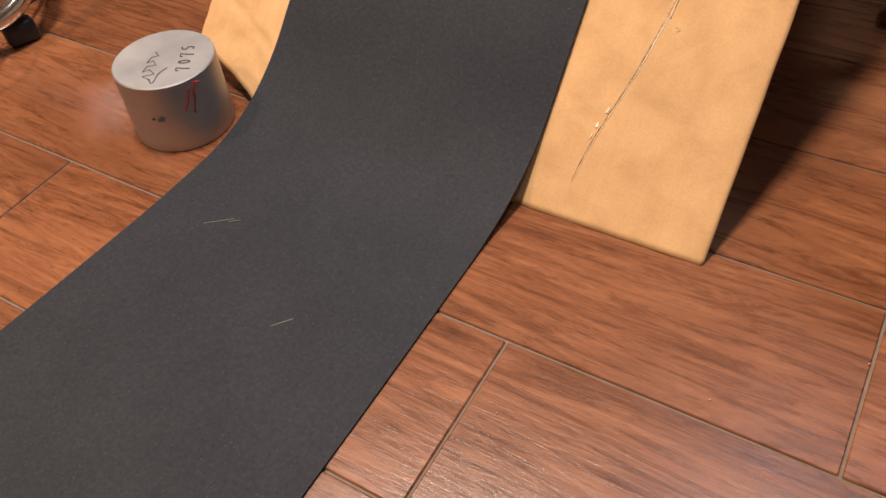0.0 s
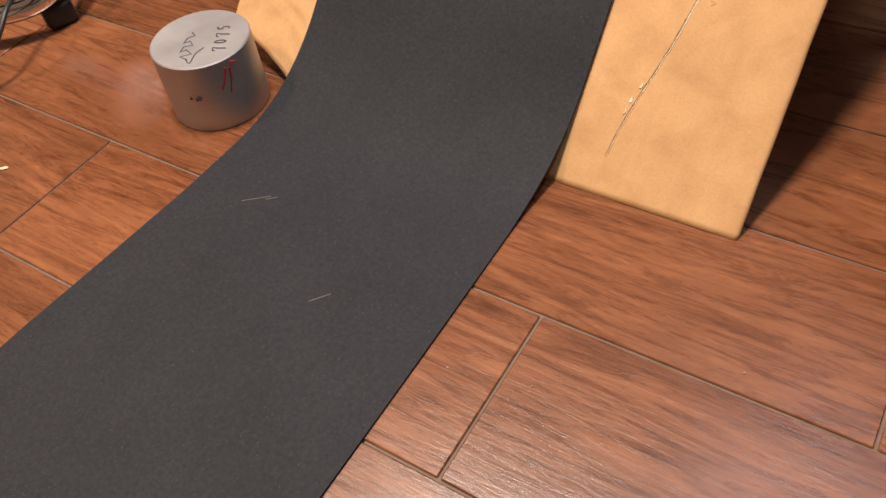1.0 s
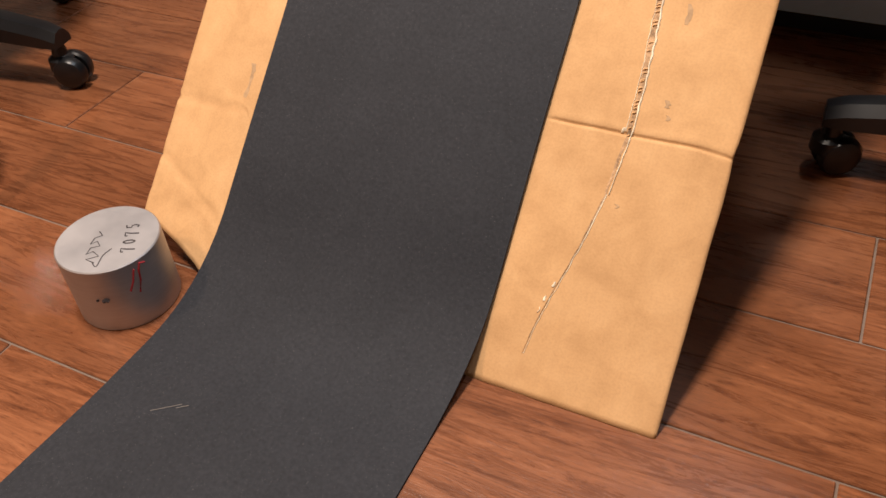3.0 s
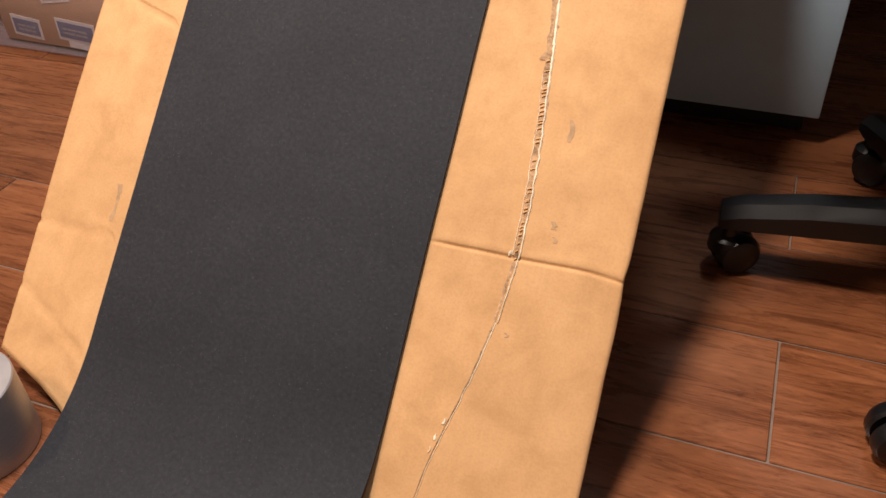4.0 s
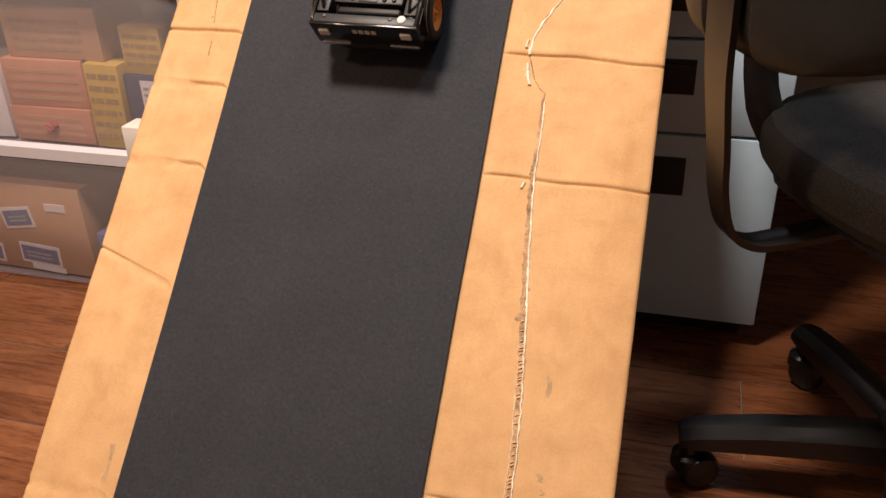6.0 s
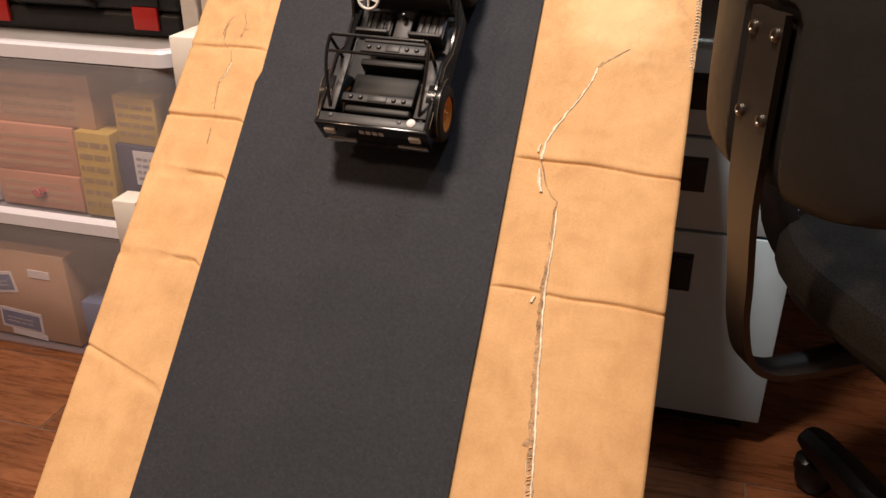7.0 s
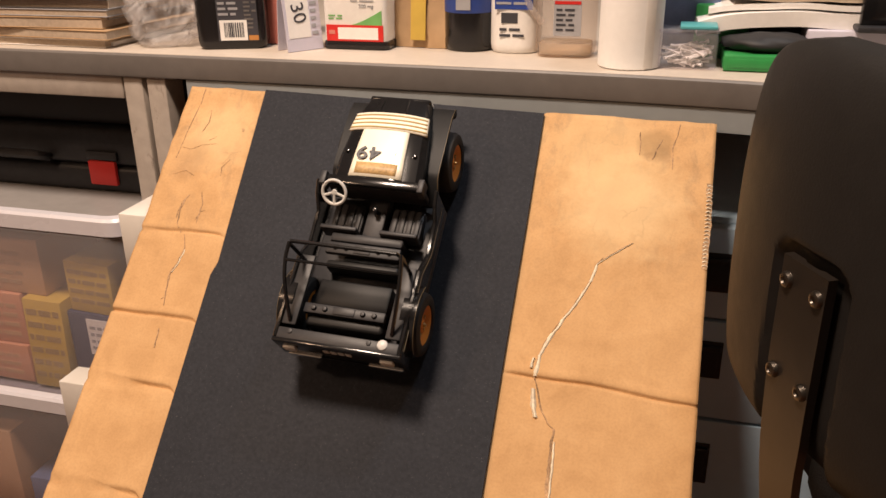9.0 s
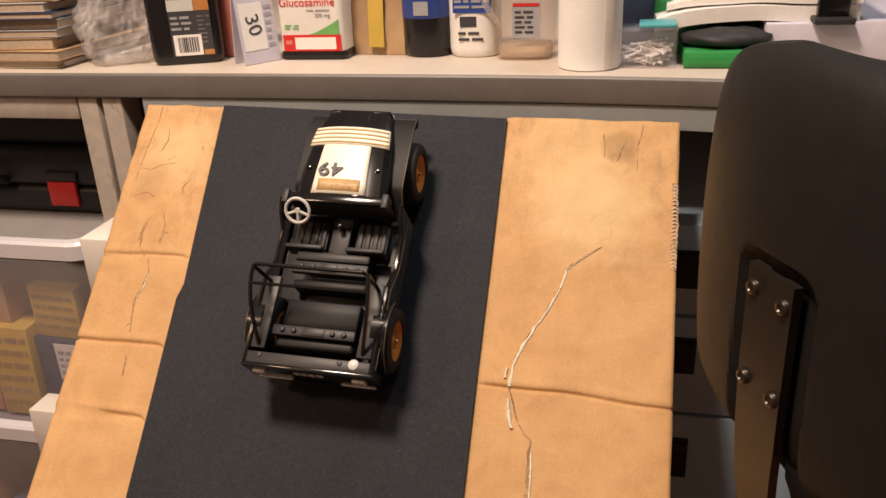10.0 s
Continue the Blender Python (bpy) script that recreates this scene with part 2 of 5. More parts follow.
M_STEEL = plain("bright_steel", (0.72, 0.71, 0.69), 0.22, metal=1.0, vary=0.1)
M_CHROME = plain("chrome", (0.80, 0.79, 0.78), 0.08, metal=1.0, vary=0.08, bump=0.0)
M_LAMINATE = plain("beige_laminate", (0.53, 0.47, 0.405), 0.38, vary=0.06, scale=90)
M_EDGE = plain("grey_edge_band", (0.150, 0.138, 0.130), 0.42, vary=0.12, scale=70)
M_FRAME = make_worn_paint()
# blue-grey paint, made lighter and bluer to stand in for cool light
M_CABINET = plain("blue_grey_painted_steel", (0.48, 0.64, 0.78), 0.36, vary=0.06, scale=50)
M_APRON = plain("grey_painted_steel", (0.30, 0.33, 0.345), 0.42, vary=0.08, scale=50)
M_RECESS = plain("dark_recess", (0.018, 0.018, 0.02), 0.6)
M_FABRIC = make_fabric()
M_SHELL = plain("chair_black_plastic", (0.012, 0.011, 0.0105), 0.52, vary=0.12, scale=500, bump=0.3, spec=0.25)
M_BAR = plain("dark_steel_bar", (0.017, 0.0136, 0.0112), 0.29, metal=0.0, vary=0.15, scale=70)
M_BOLT = plain("dark_bolt_steel", (0.13, 0.115, 0.10), 0.38, metal=1.0)
M_BIN = make_clear("clear_bin_plastic", (0.93, 0.92, 0.95), 0.12, 0.15)
M_RIM = plain("white_plastic_rim", (0.66, 0.65, 0.70), 0.28, vary=0.05)
M_LID = plain("grey_plastic_lid", (0.33, 0.32, 0.32), 0.4, vary=0.1)
M_WHITE = plain("white_plastic", (0.74, 0.71, 0.66), 0.4, vary=0.05)
M_PAPER = plain("white_paper", (0.84, 0.82, 0.79), 0.8, vary=0.06, scale=150)
M_ROLL = plain("white_tissue_roll", (0.90, 0.89, 0.87), 0.85, vary=0.04, scale=150)
M_PAGE = plain("yellowed_pages", (0.46, 0.37, 0.28), 0.85, vary=0.2, scale=220, bump=0.5)
M_KRAFT = plain("kraft_paper", (0.42, 0.275, 0.15), 0.8, vary=0.18, scale=45)
M_YELLOW = plain("yellow_carton", (0.62, 0.43, 0.08), 0.55, vary=0.12, scale=45)
M_SALMON = plain("salmon_carton", (0.62, 0.30, 0.17), 0.6, vary=0.12, scale=30)
M_TAN = plain("tan_carton", (0.56, 0.35, 0.19), 0.7, vary=0.12, scale=30)
M_NAVY = plain("navy_carton", (0.035, 0.045, 0.11), 0.5)
M_BLUE = plain("blue_print", (0.028, 0.065, 0.30), 0.4, vary=0.1)
M_LABELBLUE = plain("dusty_blue_label", (0.14, 0.19, 0.33), 0.6, vary=0.25, scale=70)
M_RED = plain("red_plastic", (0.62, 0.03, 0.025), 0.35, vary=0.1)
M_PINK = plain("pink_carton", (0.60, 0.20, 0.16), 0.55, vary=0.12)
M_GREEN = plain("green_plastic", (0.03, 0.27, 0.07), 0.35, vary=0.1)
M_LEAF = plain("green_print", (0.16, 0.42, 0.13), 0.5, vary=0.15)
M_PRINT = plain("dark_print", (0.05, 0.05, 0.06), 0.5)
M_GREYPRINT = plain("grey_print", (0.36, 0.36, 0.38), 0.6)
M_ORANGEPRINT = plain("orange_print", (0.50, 0.22, 0.06), 0.45)
M_LILAC = plain("lilac_card", (0.60, 0.58, 0.68), 0.5, vary=0.1)
M_BOTTLE = plain("black_bottle_plastic", (0.012, 0.011, 0.012), 0.22, vary=0.2, bump=0.05)
M_CLEARBOTTLE = make_clear("clear_bottle_plastic", (0.94, 0.89, 0.85), 0.13, 0.08)
M_BAG = make_clear("clear_bag_film", (0.96, 0.95, 0.95), 0.19, 0.07)
M_AMBER = make_clear("pale_amber_liquid", (0.88, 0.76, 0.60), 0.35, 0.1)
M_TEAL = plain("teal_lid", (0.10, 0.42, 0.45), 0.35)
M_WALL = plain("cream_wall_paint", (0.25, 0.225, 0.20), 0.85, vary=0.05, scale=25)
M_CEILING = plain("off_white_ceiling_paint", (0.50, 0.48, 0.45), 0.9, vary=0.03, scale=25)


# ---- mesh helpers ----
def part(name, bm, material, parent=None, label="", matrix=None, smooth=True):
    """Links a bmesh as one mesh object, under a thing where one is given."""
    me = bpy.data.meshes.new(name)
    if smooth:
        for f in bm.faces:
            f.smooth = True
        for e in bm.edges:
            if len(e.link_faces) == 2 and e.calc_face_angle(0) > 0.6:
                e.smooth = False
    bm.to_mesh(me)
    bm.free()
    me.materials.append(material)
    ob = new(name, me)
    if parent is not None:
        ob.parent = parent
    if matrix is not None:
        ob.matrix_basis = matrix
    if label:
        ob["label"] = label
    return ob


def thing(name, m, label, category, group=""):
    ob = new(name)
    ob.empty_display_size = 0.02
    ob.matrix_world = m
    return tagged(ob, label, category, group)


def box(x0, y0, z0, x1, y1, z1, bevel=0.0, seg=2, bm=None):
    """A box between two corners, with rounded edges."""
    own = bm is None
    bm = bm or bmesh.new()
    r = bmesh.ops.create_cube(bm, size=1.0)
    vs = r["verts"]
    for v in vs:
        v.co = Vector(((x0 + x1) / 2 + v.co.x * (x1 - x0), (y0 + y1) / 2 + v.co.y * (y1 - y0), (z0 + z1) / 2 + v.co.z * (z1 - z0)))
    if bevel:
        es = list({e for v in vs for e in v.link_edges})
        bmesh.ops.bevel(bm, geom=es, offset=bevel, segments=seg, affect="EDGES", profile=0.5)
    return bm


def lathe(profile, steps=32, bm=None, m=None):
    """Turns (radius, height) pairs round z."""
    bm = bm or bmesh.new()
    rings = []
    m = m or Matrix()
    for r, z in profile:
        if r < 1e-6:
            rings.append([bm.verts.new(m @ Vector((0, 0, z)))])
        else:
            rings.append([bm.verts.new(m @ Vector((r * math.cos(2 * math.pi * i / steps), r * math.sin(2 * math.pi * i / steps), z))) for i in range(steps)])
    for a, b in zip(rings, rings[1:]):
        for i in range(steps):
            j = (i + 1) % steps
            if len(a) == 1 and len(b) == 1:
                continue
            if len(a) == 1:
                bm.faces.new((a[0], b[i], b[j]))
            elif len(b) == 1:
                bm.faces.new((a[j], a[i], b[0]))
            else:
                bm.faces.new((a[i], a[j], b[j], b[i]))
    bmesh.ops.recalc_face_normals(bm, faces=bm.faces)
    return bm


def tube(points, radius, steps=10, flat=1.0, bm=None, up=(0, 0, 1)):
    """A round (or flattened) bar along a line of points."""
    bm = bm or bmesh.new()
    pts = [Vector(p) for p in points]
    rings = []
    for i, p in enumerate(pts):
        d = (pts[min(i + 1, len(pts) - 1)] - pts[max(i - 1, 0)]).normalized()
        u = Vector(up)
        if abs(d.dot(u)) > 0.97:
            u = Vector((1, 0, 0))
        s = d.cross(u).normalized()
        n = s.cross(d)
        r = radius[i] if isinstance(radius, (list, tuple)) else radius
        rings.append([bm.verts.new(p + s * r * math.cos(a) + n * r * flat * math.sin(a)) for a in (2 * math.pi * k / steps for k in range(steps))])
    for a, b in zip(rings, rings[1:]):
        for i in range(steps):
            j = (i + 1) % steps
            bm.faces.new((a[i], a[j], b[j], b[i]))
    bm.faces.new(rings[0][::-1])
    bm.faces.new(rings[-1])
    bmesh.ops.recalc_face_normals(bm, faces=bm.faces)
    return bm


def smooth_line(points, n=6):
    """Points on a rounded line through the given ones."""
    p = [Vector(q) for q in points]
    out = []
    for i in range(len(p) - 1):
        a, b, c, d = p[max(i - 1, 0)], p[i], p[i + 1], p[min(i + 2, len(p) - 1)]
        for k in range(n):
            t = k / n
            out.append(0.5 * ((2 * b) + (c - a) * t + (2 * a - 5 * b + 4 * c - d) * t * t + (3 * b - a - 3 * c + d) * t ** 3))
    out.append(p[-1])
    return out


def prism(outline, z0, z1, bevel=0.0, seg=2):
    """An outline in x, y raised from z0 to z1."""
    bm = bmesh.new()
    lo = [bm.verts.new((x, y, z0)) for x, y in outline]
    hi = [bm.verts.new((x, y, z1)) for x, y in outline]
    n = len(outline)
    bm.faces.new(lo[::-1])
    bm.faces.new(hi)
    for i in range(n):
        j = (i + 1) % n
        bm.faces.new((lo[i], lo[j], hi[j], hi[i]))
    bmesh.ops.recalc_face_normals(bm, faces=bm.faces)
    if bevel:
        bmesh.ops.bevel(bm, geom=list(bm.edges), offset=bevel, segments=seg, affect="EDGES", profile=0.5)
    return bm


def loft(rings, close=True):
    """Skins rings of points, all of one length."""
    bm = bmesh.new()
    rows = [[bm.verts.new(p) for p in r] for r in rings]
    n = len(rows[0])
    for a, b in zip(rows, rows[1:]):
        for i in range(n):
            j = (i + 1) % n
            bm.faces.new((a[i], a[j], b[j], b[i]))
    if close:
        bm.faces.new(rows[0][::-1])
        bm.faces.new(rows[-1])
    bmesh.ops.recalc_face_normals(bm, faces=bm.faces)
    return bm


def rounded(w, d, r, n=5):
    """A rounded rectangle about the origin."""
    out = []
    for cx, cy, a0 in ((w / 2 - r, d / 2 - r, 0), (-w / 2 + r, d / 2 - r, 90), (-w / 2 + r, -d / 2 + r, 180), (w / 2 - r, -d / 2 + r, 270)):
        for k in range(n + 1):
            a = radians(a0 + 90 * k / n)
            out.append((cx + r * math.cos(a), cy + r * math.sin(a)))
    return out


def lettering(name, words, size, material, parent, m, depth=0.0003, bold=0.0):
    """Raised letters of the built-in font as a mesh."""
    cu = bpy.data.curves.new(name, "FONT")
    cu.body, cu.size, cu.extrude, cu.align_x, cu.align_y = words, size, depth, "CENTER", "CENTER"
    cu.offset = bold
    tmp = bpy.data.objects.new(name, cu)
    me = bpy.data.meshes.new_from_object(tmp)
    bpy.data.objects.remove(tmp)
    me.materials.append(material)
    ob = new(name, me)
    ob.parent = parent
    ob.matrix_basis = m
    return ob


# ---- the room ----
PITCH_X, PITCH_Y, JOINT_X, JOINT_Y = 0.531, 0.170, 0.237, -0.148
room = dict(x0=-2.1, x1=2.1, y0=-2.0, y1=1.62, top=2.45)


def wall(name, a, b):
    return tagged(part(name, box(*a, *b), M_WALL, smooth=False), "plain taupe painted wall of the room", "wall", kind="structure")


floor = tagged(part("floor", box(room["x0"], room["y0"], -0.05, room["x1"], room["y1"], -0.0022), M_GROUT, smooth=False),
               "brown wood-look tile floor with dark joints", "floor", kind="structure")
wall("wall_north", (room["x0"], room["y1"], 0), (room["x1"], room["y1"] + 0.1, room["top"]))
wall("wall_south", (room["x0"], room["y0"] - 0.1, 0), (room["x1"], room["y0"], room["top"]))
wall("wall_east", (room["x1"], room["y0"], 0), (room["x1"] + 0.1, room["y1"], room["top"]))
wall("wall_west", (room["x0"] - 0.1, room["y0"], 0), (room["x0"], room["y1"], room["top"]))
tagged(part("ceiling", box(room["x0"], room["y0"], room["top"], room["x1"], room["y1"], room["top"] + 0.1), M_CEILING, smooth=False),
       "plain off-white painted ceiling", "ceiling", kind="structure")

# ---- the ramp: a creased cardboard panel leaning on the desk, a black mat over it ----
CARD_L, CARD_R, CARD_TOP, THICK = -0.2655, 0.3525, 1.0655, 0.006
MAT_L, MAT_R = -0.1565, 0.1718
CREASE_R = (0.2672, 0.606, 0.7562)
CREASE_L = (0.203, 0.5868, 0.696, 0.7704, 0.872)
CRACK = [(0.2141, 0.0387), (0.2180, 0.0680), (0.2270, 0.1060), (0.2322, 0.1246), (0.2405, 0.1590), (0.2490, 0.2050), (0.2545, 0.2670), (0.2538, 0.3220), (0.2500, 0.3800),
         (0.2440, 0.4371), (0.2415, 0.4650), (0.2355, 0.5200), (0.2282, 0.6070), (0.2282, 0.6580), (0.2278, 0.6740), (0.2265, 0.6990), (0.2272, 0.7105), (0.2210, 0.7150), (0.2150, 0.7240),
         (0.2085, 0.7410), (0.2018, 0.7588), (0.2035, 0.7790), (0.2070, 0.7910), (0.2190, 0.8150), (0.2283, 0.8301), (0.2370, 0.8480), (0.2424, 0.8604), (0.2466, 0.8786), (0.2600, 0.8910), (0.2791, 0.9059)]


def card_height(x, s):
    """The panel's relief: pressed creases, soft waves, a bent outer rim, one shadow cut as a groove."""
    if MAT_L - 0.004 < x < MAT_R + 0.004:
        return -0.0015
    h = 0.0022 * (noise.noise(Vector((x * 9, s * 5, 3.1)))) + 0.0009 * noise.noise(Vector((x * 40, s * 32, 7.7)))
    for i, c in enumerate(CREASE_R if x > 0 else CREASE_L):
        wob = 0.004 * noise.noise(Vector((x * 14, c * 20, 1.0))) - 0.010 * max(0, (x - 0.17) / 0.177 - 0.4) * (1 if x > 0 else 0)
        deep = (0.0016, 0.0022, 0.0023, 0.0020, 0.0015)[i]
        h -= (1.25 if x > 0 else 1.9) * deep * math.exp(-(((s - c - wob) / 0.0017) ** 2))
        h += 0.30 * deep * math.exp(-(((s - c - wob - 0.006) / 0.004) ** 2))
    if x < 0:
        # slanting crease near the foot
        d = abs((s - 0.074) - (-(x + 0.160)) * 0.57)
        h -= 0.0020 * math.exp(-((d / 0.004) ** 2))
        # a thin slanting shadow halfway up, put into the shape as a groove
        h -= 0.0030 * math.exp(-(((s - 0.4572 + 0.33 * (x + 0.2143)) / 0.0018) ** 2))
        if s < 0.10:
            h += 0.0016 * noise.noise(Vector((x * 45, s * 45, 5.0)))
    if s > 0.80:
        worn = min(1.0, (s - 0.80) / 0.12) * (1.0 if x > 0 else 1.7)
        h += worn * (0.0016 * noise.noise(Vector((x * 55, s * 38, 2.0))) + 0.0012 * abs(noise.noise(Vector((x * 28 + s * 22, s * 30, 6.0)))))
    rim = max(0.0, x - (CARD_R - 0.005)) / 0.005
    return h - 0.0014 * rim * rim


def card_panel():
    xs = sorted({round(CARD_L + (CARD_R - CARD_L) * i / 76, 5) for i in range(77)} | {CARD_R - 0.003, CARD_R - 0.006, CARD_L + 0.003})
    ss = {0.0012 + (CARD_TOP - 0.0012) * i / 170 for i in range(171)}
    for c in CREASE_R + CREASE_L:
        ss |= {c + k * 0.0009 for k in range(-11, 13)}
    ss |= {0.436 + k * 0.0012 for k in range(36)}
    ss = sorted(ss)
    bm = bmesh.new()
    rnd = random.Random(4)
    fray = {x: (rnd.random() - 0.5) * 0.0006 + 0.0012 * noise.noise(Vector((x * 30, 0, 9))) - (0.005 if MAT_L < x < MAT_R else 0) for x in xs}
    dent = {s: 0.0006 * noise.noise(Vector((s * 25, 4, 0))) - 0.0015 * math.exp(-(((s - 0.268) / 0.012) ** 2)) for s in ss}
    top, low = {}, {}
    for x in xs:
        base = 0.0012
        if x < MAT_L - 0.006:
            base = 0.012 + 0.050 * ((MAT_L - 0.006 - x) / (MAT_L - 0.006 - CARD_L)) ** 0.8
        span = (CARD_TOP - 0.014 * (x - CARD_L) / (CARD_R - CARD_L) - base) / (CARD_TOP - 0.0012)
        for s in ss:
            t = base + (s - 0.0012) * span + (fray[x] if s == ss[-1] else 0)
            xx = x + (dent[s] if x == xs[-1] else 0)
            h = card_height(x, t)
            top[x, s] = bm.verts.new((xx, t, h))
            low[x, s] = bm.verts.new((xx, t, max(h - THICK + 0.001, min(h - 0.0008, -0.93 * t))))
    for a, b in zip(xs, xs[1:]):
        for c, d in zip(ss, ss[1:]):
            bm.faces.new((top[a, c], top[b, c], top[b, d], top[a, d]))
            bm.faces.new((low[a, c], low[a, d], low[b, d], low[b, c]))
    for a, b in zip(xs, xs[1:]):
        bm.faces.new((low[a, ss[0]], low[b, ss[0]], top[b, ss[0]], top[a, ss[0]]))
        bm.faces.new((top[a, ss[-1]], top[b, ss[-1]], low[b, ss[-1]], low[a, ss[-1]]))
    for c, d in zip(ss, ss[1:]):
        bm.faces.new((top[xs[0], c], top[xs[0], d], low[xs[0], d], low[xs[0], c]))
        bm.faces.new((low[xs[-1], c], low[xs[-1], d], top[xs[-1], d], top[xs[-1], c]))
    return bm


panel = part("cardboard_panel", card_panel(), M_CARD, matrix=RAMP)
tagged(panel, "brown creased cardboard panel leaning as a ramp against the desk", "cardboard")


def ribbon(line, width, lift, seed, z_of=card_height, ragged=0.5):
    """A thin ragged raised strip along a line on the panel."""
    rnd = random.Random(seed)
    bm = bmesh.new()
    pts = []
    for i in range(len(line) - 1):
        (x0, y0), (x1, y1) = line[i], line[i + 1]
        n = max(2, int(math.hypot(x1 - x0, y1 - y0) / 0.0035))
        pts += [(x0 + (x1 - x0) * k / n, y0 + (y1 - y0) * k / n) for k in range(n)]
    pts.append(line[-1])
    rows = []
    for i, (x, y) in enumerate(pts):
        f = i / (len(pts) - 1)
        w = width(f) if callable(width) else width
        w *= 1 - ragged / 2 + ragged * rnd.random()
        j = (rnd.random() - 0.5) * w * ragged * 0.35
        x += 0.0016 * noise.noise(Vector((x * 30, y * 90, seed))) * math.sin(math.pi * f)
        z = z_of(x, y)
        rows.append([bm.verts.new((x + j - w / 2, y, z + 0.0002)), bm.verts.new((x + j - w / 6, y, z + lift)), bm.verts.new((x + j + w / 5, y, z + lift * 0.9)), bm.verts.new((x + j + w / 2, y, z + 0.0002))])
    for a, b in zip(rows, rows[1:]):
        for i in range(3):
            bm.faces.new((a[i], a[i + 1], b[i + 1], b[i]))
        bm.faces.new((a[3], a[0], b[0], b[3]))
    bm.faces.new(rows[0])
    bm.faces.new(rows[-1][::-1])
    bmesh.ops.recalc_face_normals(bm, faces=bm.faces)
    return bm


# the split's shade is painted as a low raised strip
part("tear", ribbon(CRACK, lambda f: 0.0008 + 0.0066 * math.sin(math.pi * min(1, f * 1.05)) ** 3, 0.0007, 3), M_TORN_SHADE, panel, "split along the torn cardboard, its shade painted dark")
part("torn_edge", ribbon([(x + 0.0014, s) for x, s in CRACK[0:6]], lambda f: 0.0005 + 0.0007 * f, 0.0007, 15), M_TORN, panel, "pale raised paper edge of the tear")
part("torn_edge", ribbon([(x + 0.0030, s) for x, s in CRACK[5:11]], lambda f: 0.0014 + 0.0014 * f, 0.0016, 16), M_TORN, panel, "pale raised paper edge of the tear")
part("torn_edge", ribbon([(x - 0.0036, s) for x, s in CRACK[6:10]], 0.0008, 0.0009, 5), M_TORN, panel, "pale raised paper edge of the tear")


def crack_x(s):
    """Where the tear runs at a height s on the panel."""
    for (x0, s0), (x1, s1) in zip(CRACK, CRACK[1:]):
        if s0 <= s <= s1:
            return x0 + (x1 - x0) * (s - s0) / (s1 - s0)
    return CRACK[-1][0]


rnd = random.Random(17)
for k in range(44):
    s = 0.262 + k * 0.0043 + rnd.random() * 0.0030
    if rnd.random() < 0.3:
        continue
    x, w = crack_x(s), (0.0018 + 0.0013 * rnd.random()) * min(1, 0.35 + k / 22)
    z = card_height(x, s) + 0.0009
    part("flute", tube([(x - w, s - 0.0006, z), (x - w * 0.2, s + 0.0008 * rnd.random(), z + 0.0004), (x + w * (0.4 + 0.4 * rnd.random()), s + 0.0010, z)], 0.0006 + 0.0005 * rnd.random(), 5), M_CARD, panel)
for x, s, w in ((0.2250, 0.110, 0.0022), (0.2205, 0.095, 0.0020), (0.2175, 0.083, 0.0014), (0.2480, 0.268, 0.0026)):
    part("torn_flap", ribbon([(x, s - 0.0026), (x + 0.0008, s), (x + 0.0010, s + 0.0026)], w, 0.0011, int(s * 1000), ragged=0.8), M_TORN, panel, "pale loose flake of torn paper")
part("torn_edge", ribbon([(x + 0.0026, s) for x, s in CRACK[10:16]], lambda f: 0.0030 - 0.0010 * f, 0.0017, 6), M_TORN, panel, "pale raised paper edge of the tear")
part("torn_edge", ribbon([(x + 0.0014, s) for x, s in CRACK[20:27]], lambda f: 0.0042 - 0.0016 * f, 0.0016, 7), M_TORN, panel, "pale raised paper edge of the tear")
part("torn_edge", ribbon([(x + 0.0014, s) for x, s in CRACK[26:30]], lambda f: 0.0026 - 0.0014 * f, 0.0012, 52), M_TORN, panel, "pale raised paper edge of the tear")
part("torn_flap", ribbon([(0.2085, 0.7190), (0.2055, 0.7305), (0.2030, 0.7460)], 0.0050, 0.0030, 8), M_TORN, panel, "pale loose flake of torn paper")
part("torn_flap", ribbon([(0.1985, 0.7660), (0.1995, 0.7760)], 0.0035, 0.0030, 9), M_TORN, panel, "pale loose flake of torn paper")
part("torn_flap", ribbon([(0.2190, 0.5940), (0.2210, 0.6005)], 0.0035, 0.0025, 10), M_TORN, panel, "pale loose flake of torn paper")
part("torn_flap", ribbon([(0.2370, 0.4500), (0.2390, 0.4580), (0.2410, 0.4650)], lambda f: 0.0065 * (1.1 - f), 0.0008, 11), M_TORN_SHADE, panel)
for x, s in ((0.2265, 0.1040), (0.2322, 0.1245), (0.2200, 0.0770), (0.2405, 0.1590)):
    # hole shade painted as small raised flakes
    part("puncture", ribbon([(x, s - 0.0016), (x + 0.0004, s), (x, s + 0.0016)], 0.0018, 0.0006, 31, ragged=0.9), M_TORN_SHADE, panel, "small hole in the tear, its shade painted dark")
part("tear", ribbon([(-0.209, 0.868), (-0.204, 0.8527), (-0.205, 0.8356), (-0.211, 0.8216), (-0.2095, 0.8018), (-0.205, 0.7827)], lambda f: 0.0008 + 0.0016 * math.sin(math.pi * f), 0.0010, 12), M_TORN_SHADE, panel)
part("torn_edge", ribbon([(-0.2025, 0.8500), (-0.2035, 0.8356), (-0.2090, 0.8216)], 0.0012, 0.0011, 41), M_TORN, panel)
part("tear", ribbon([(-0.202, 0.757), (-0.201, 0.747), (-0.1995, 0.7357)], 0.0016, 0.0008, 13), M_TORN_SHADE, panel)
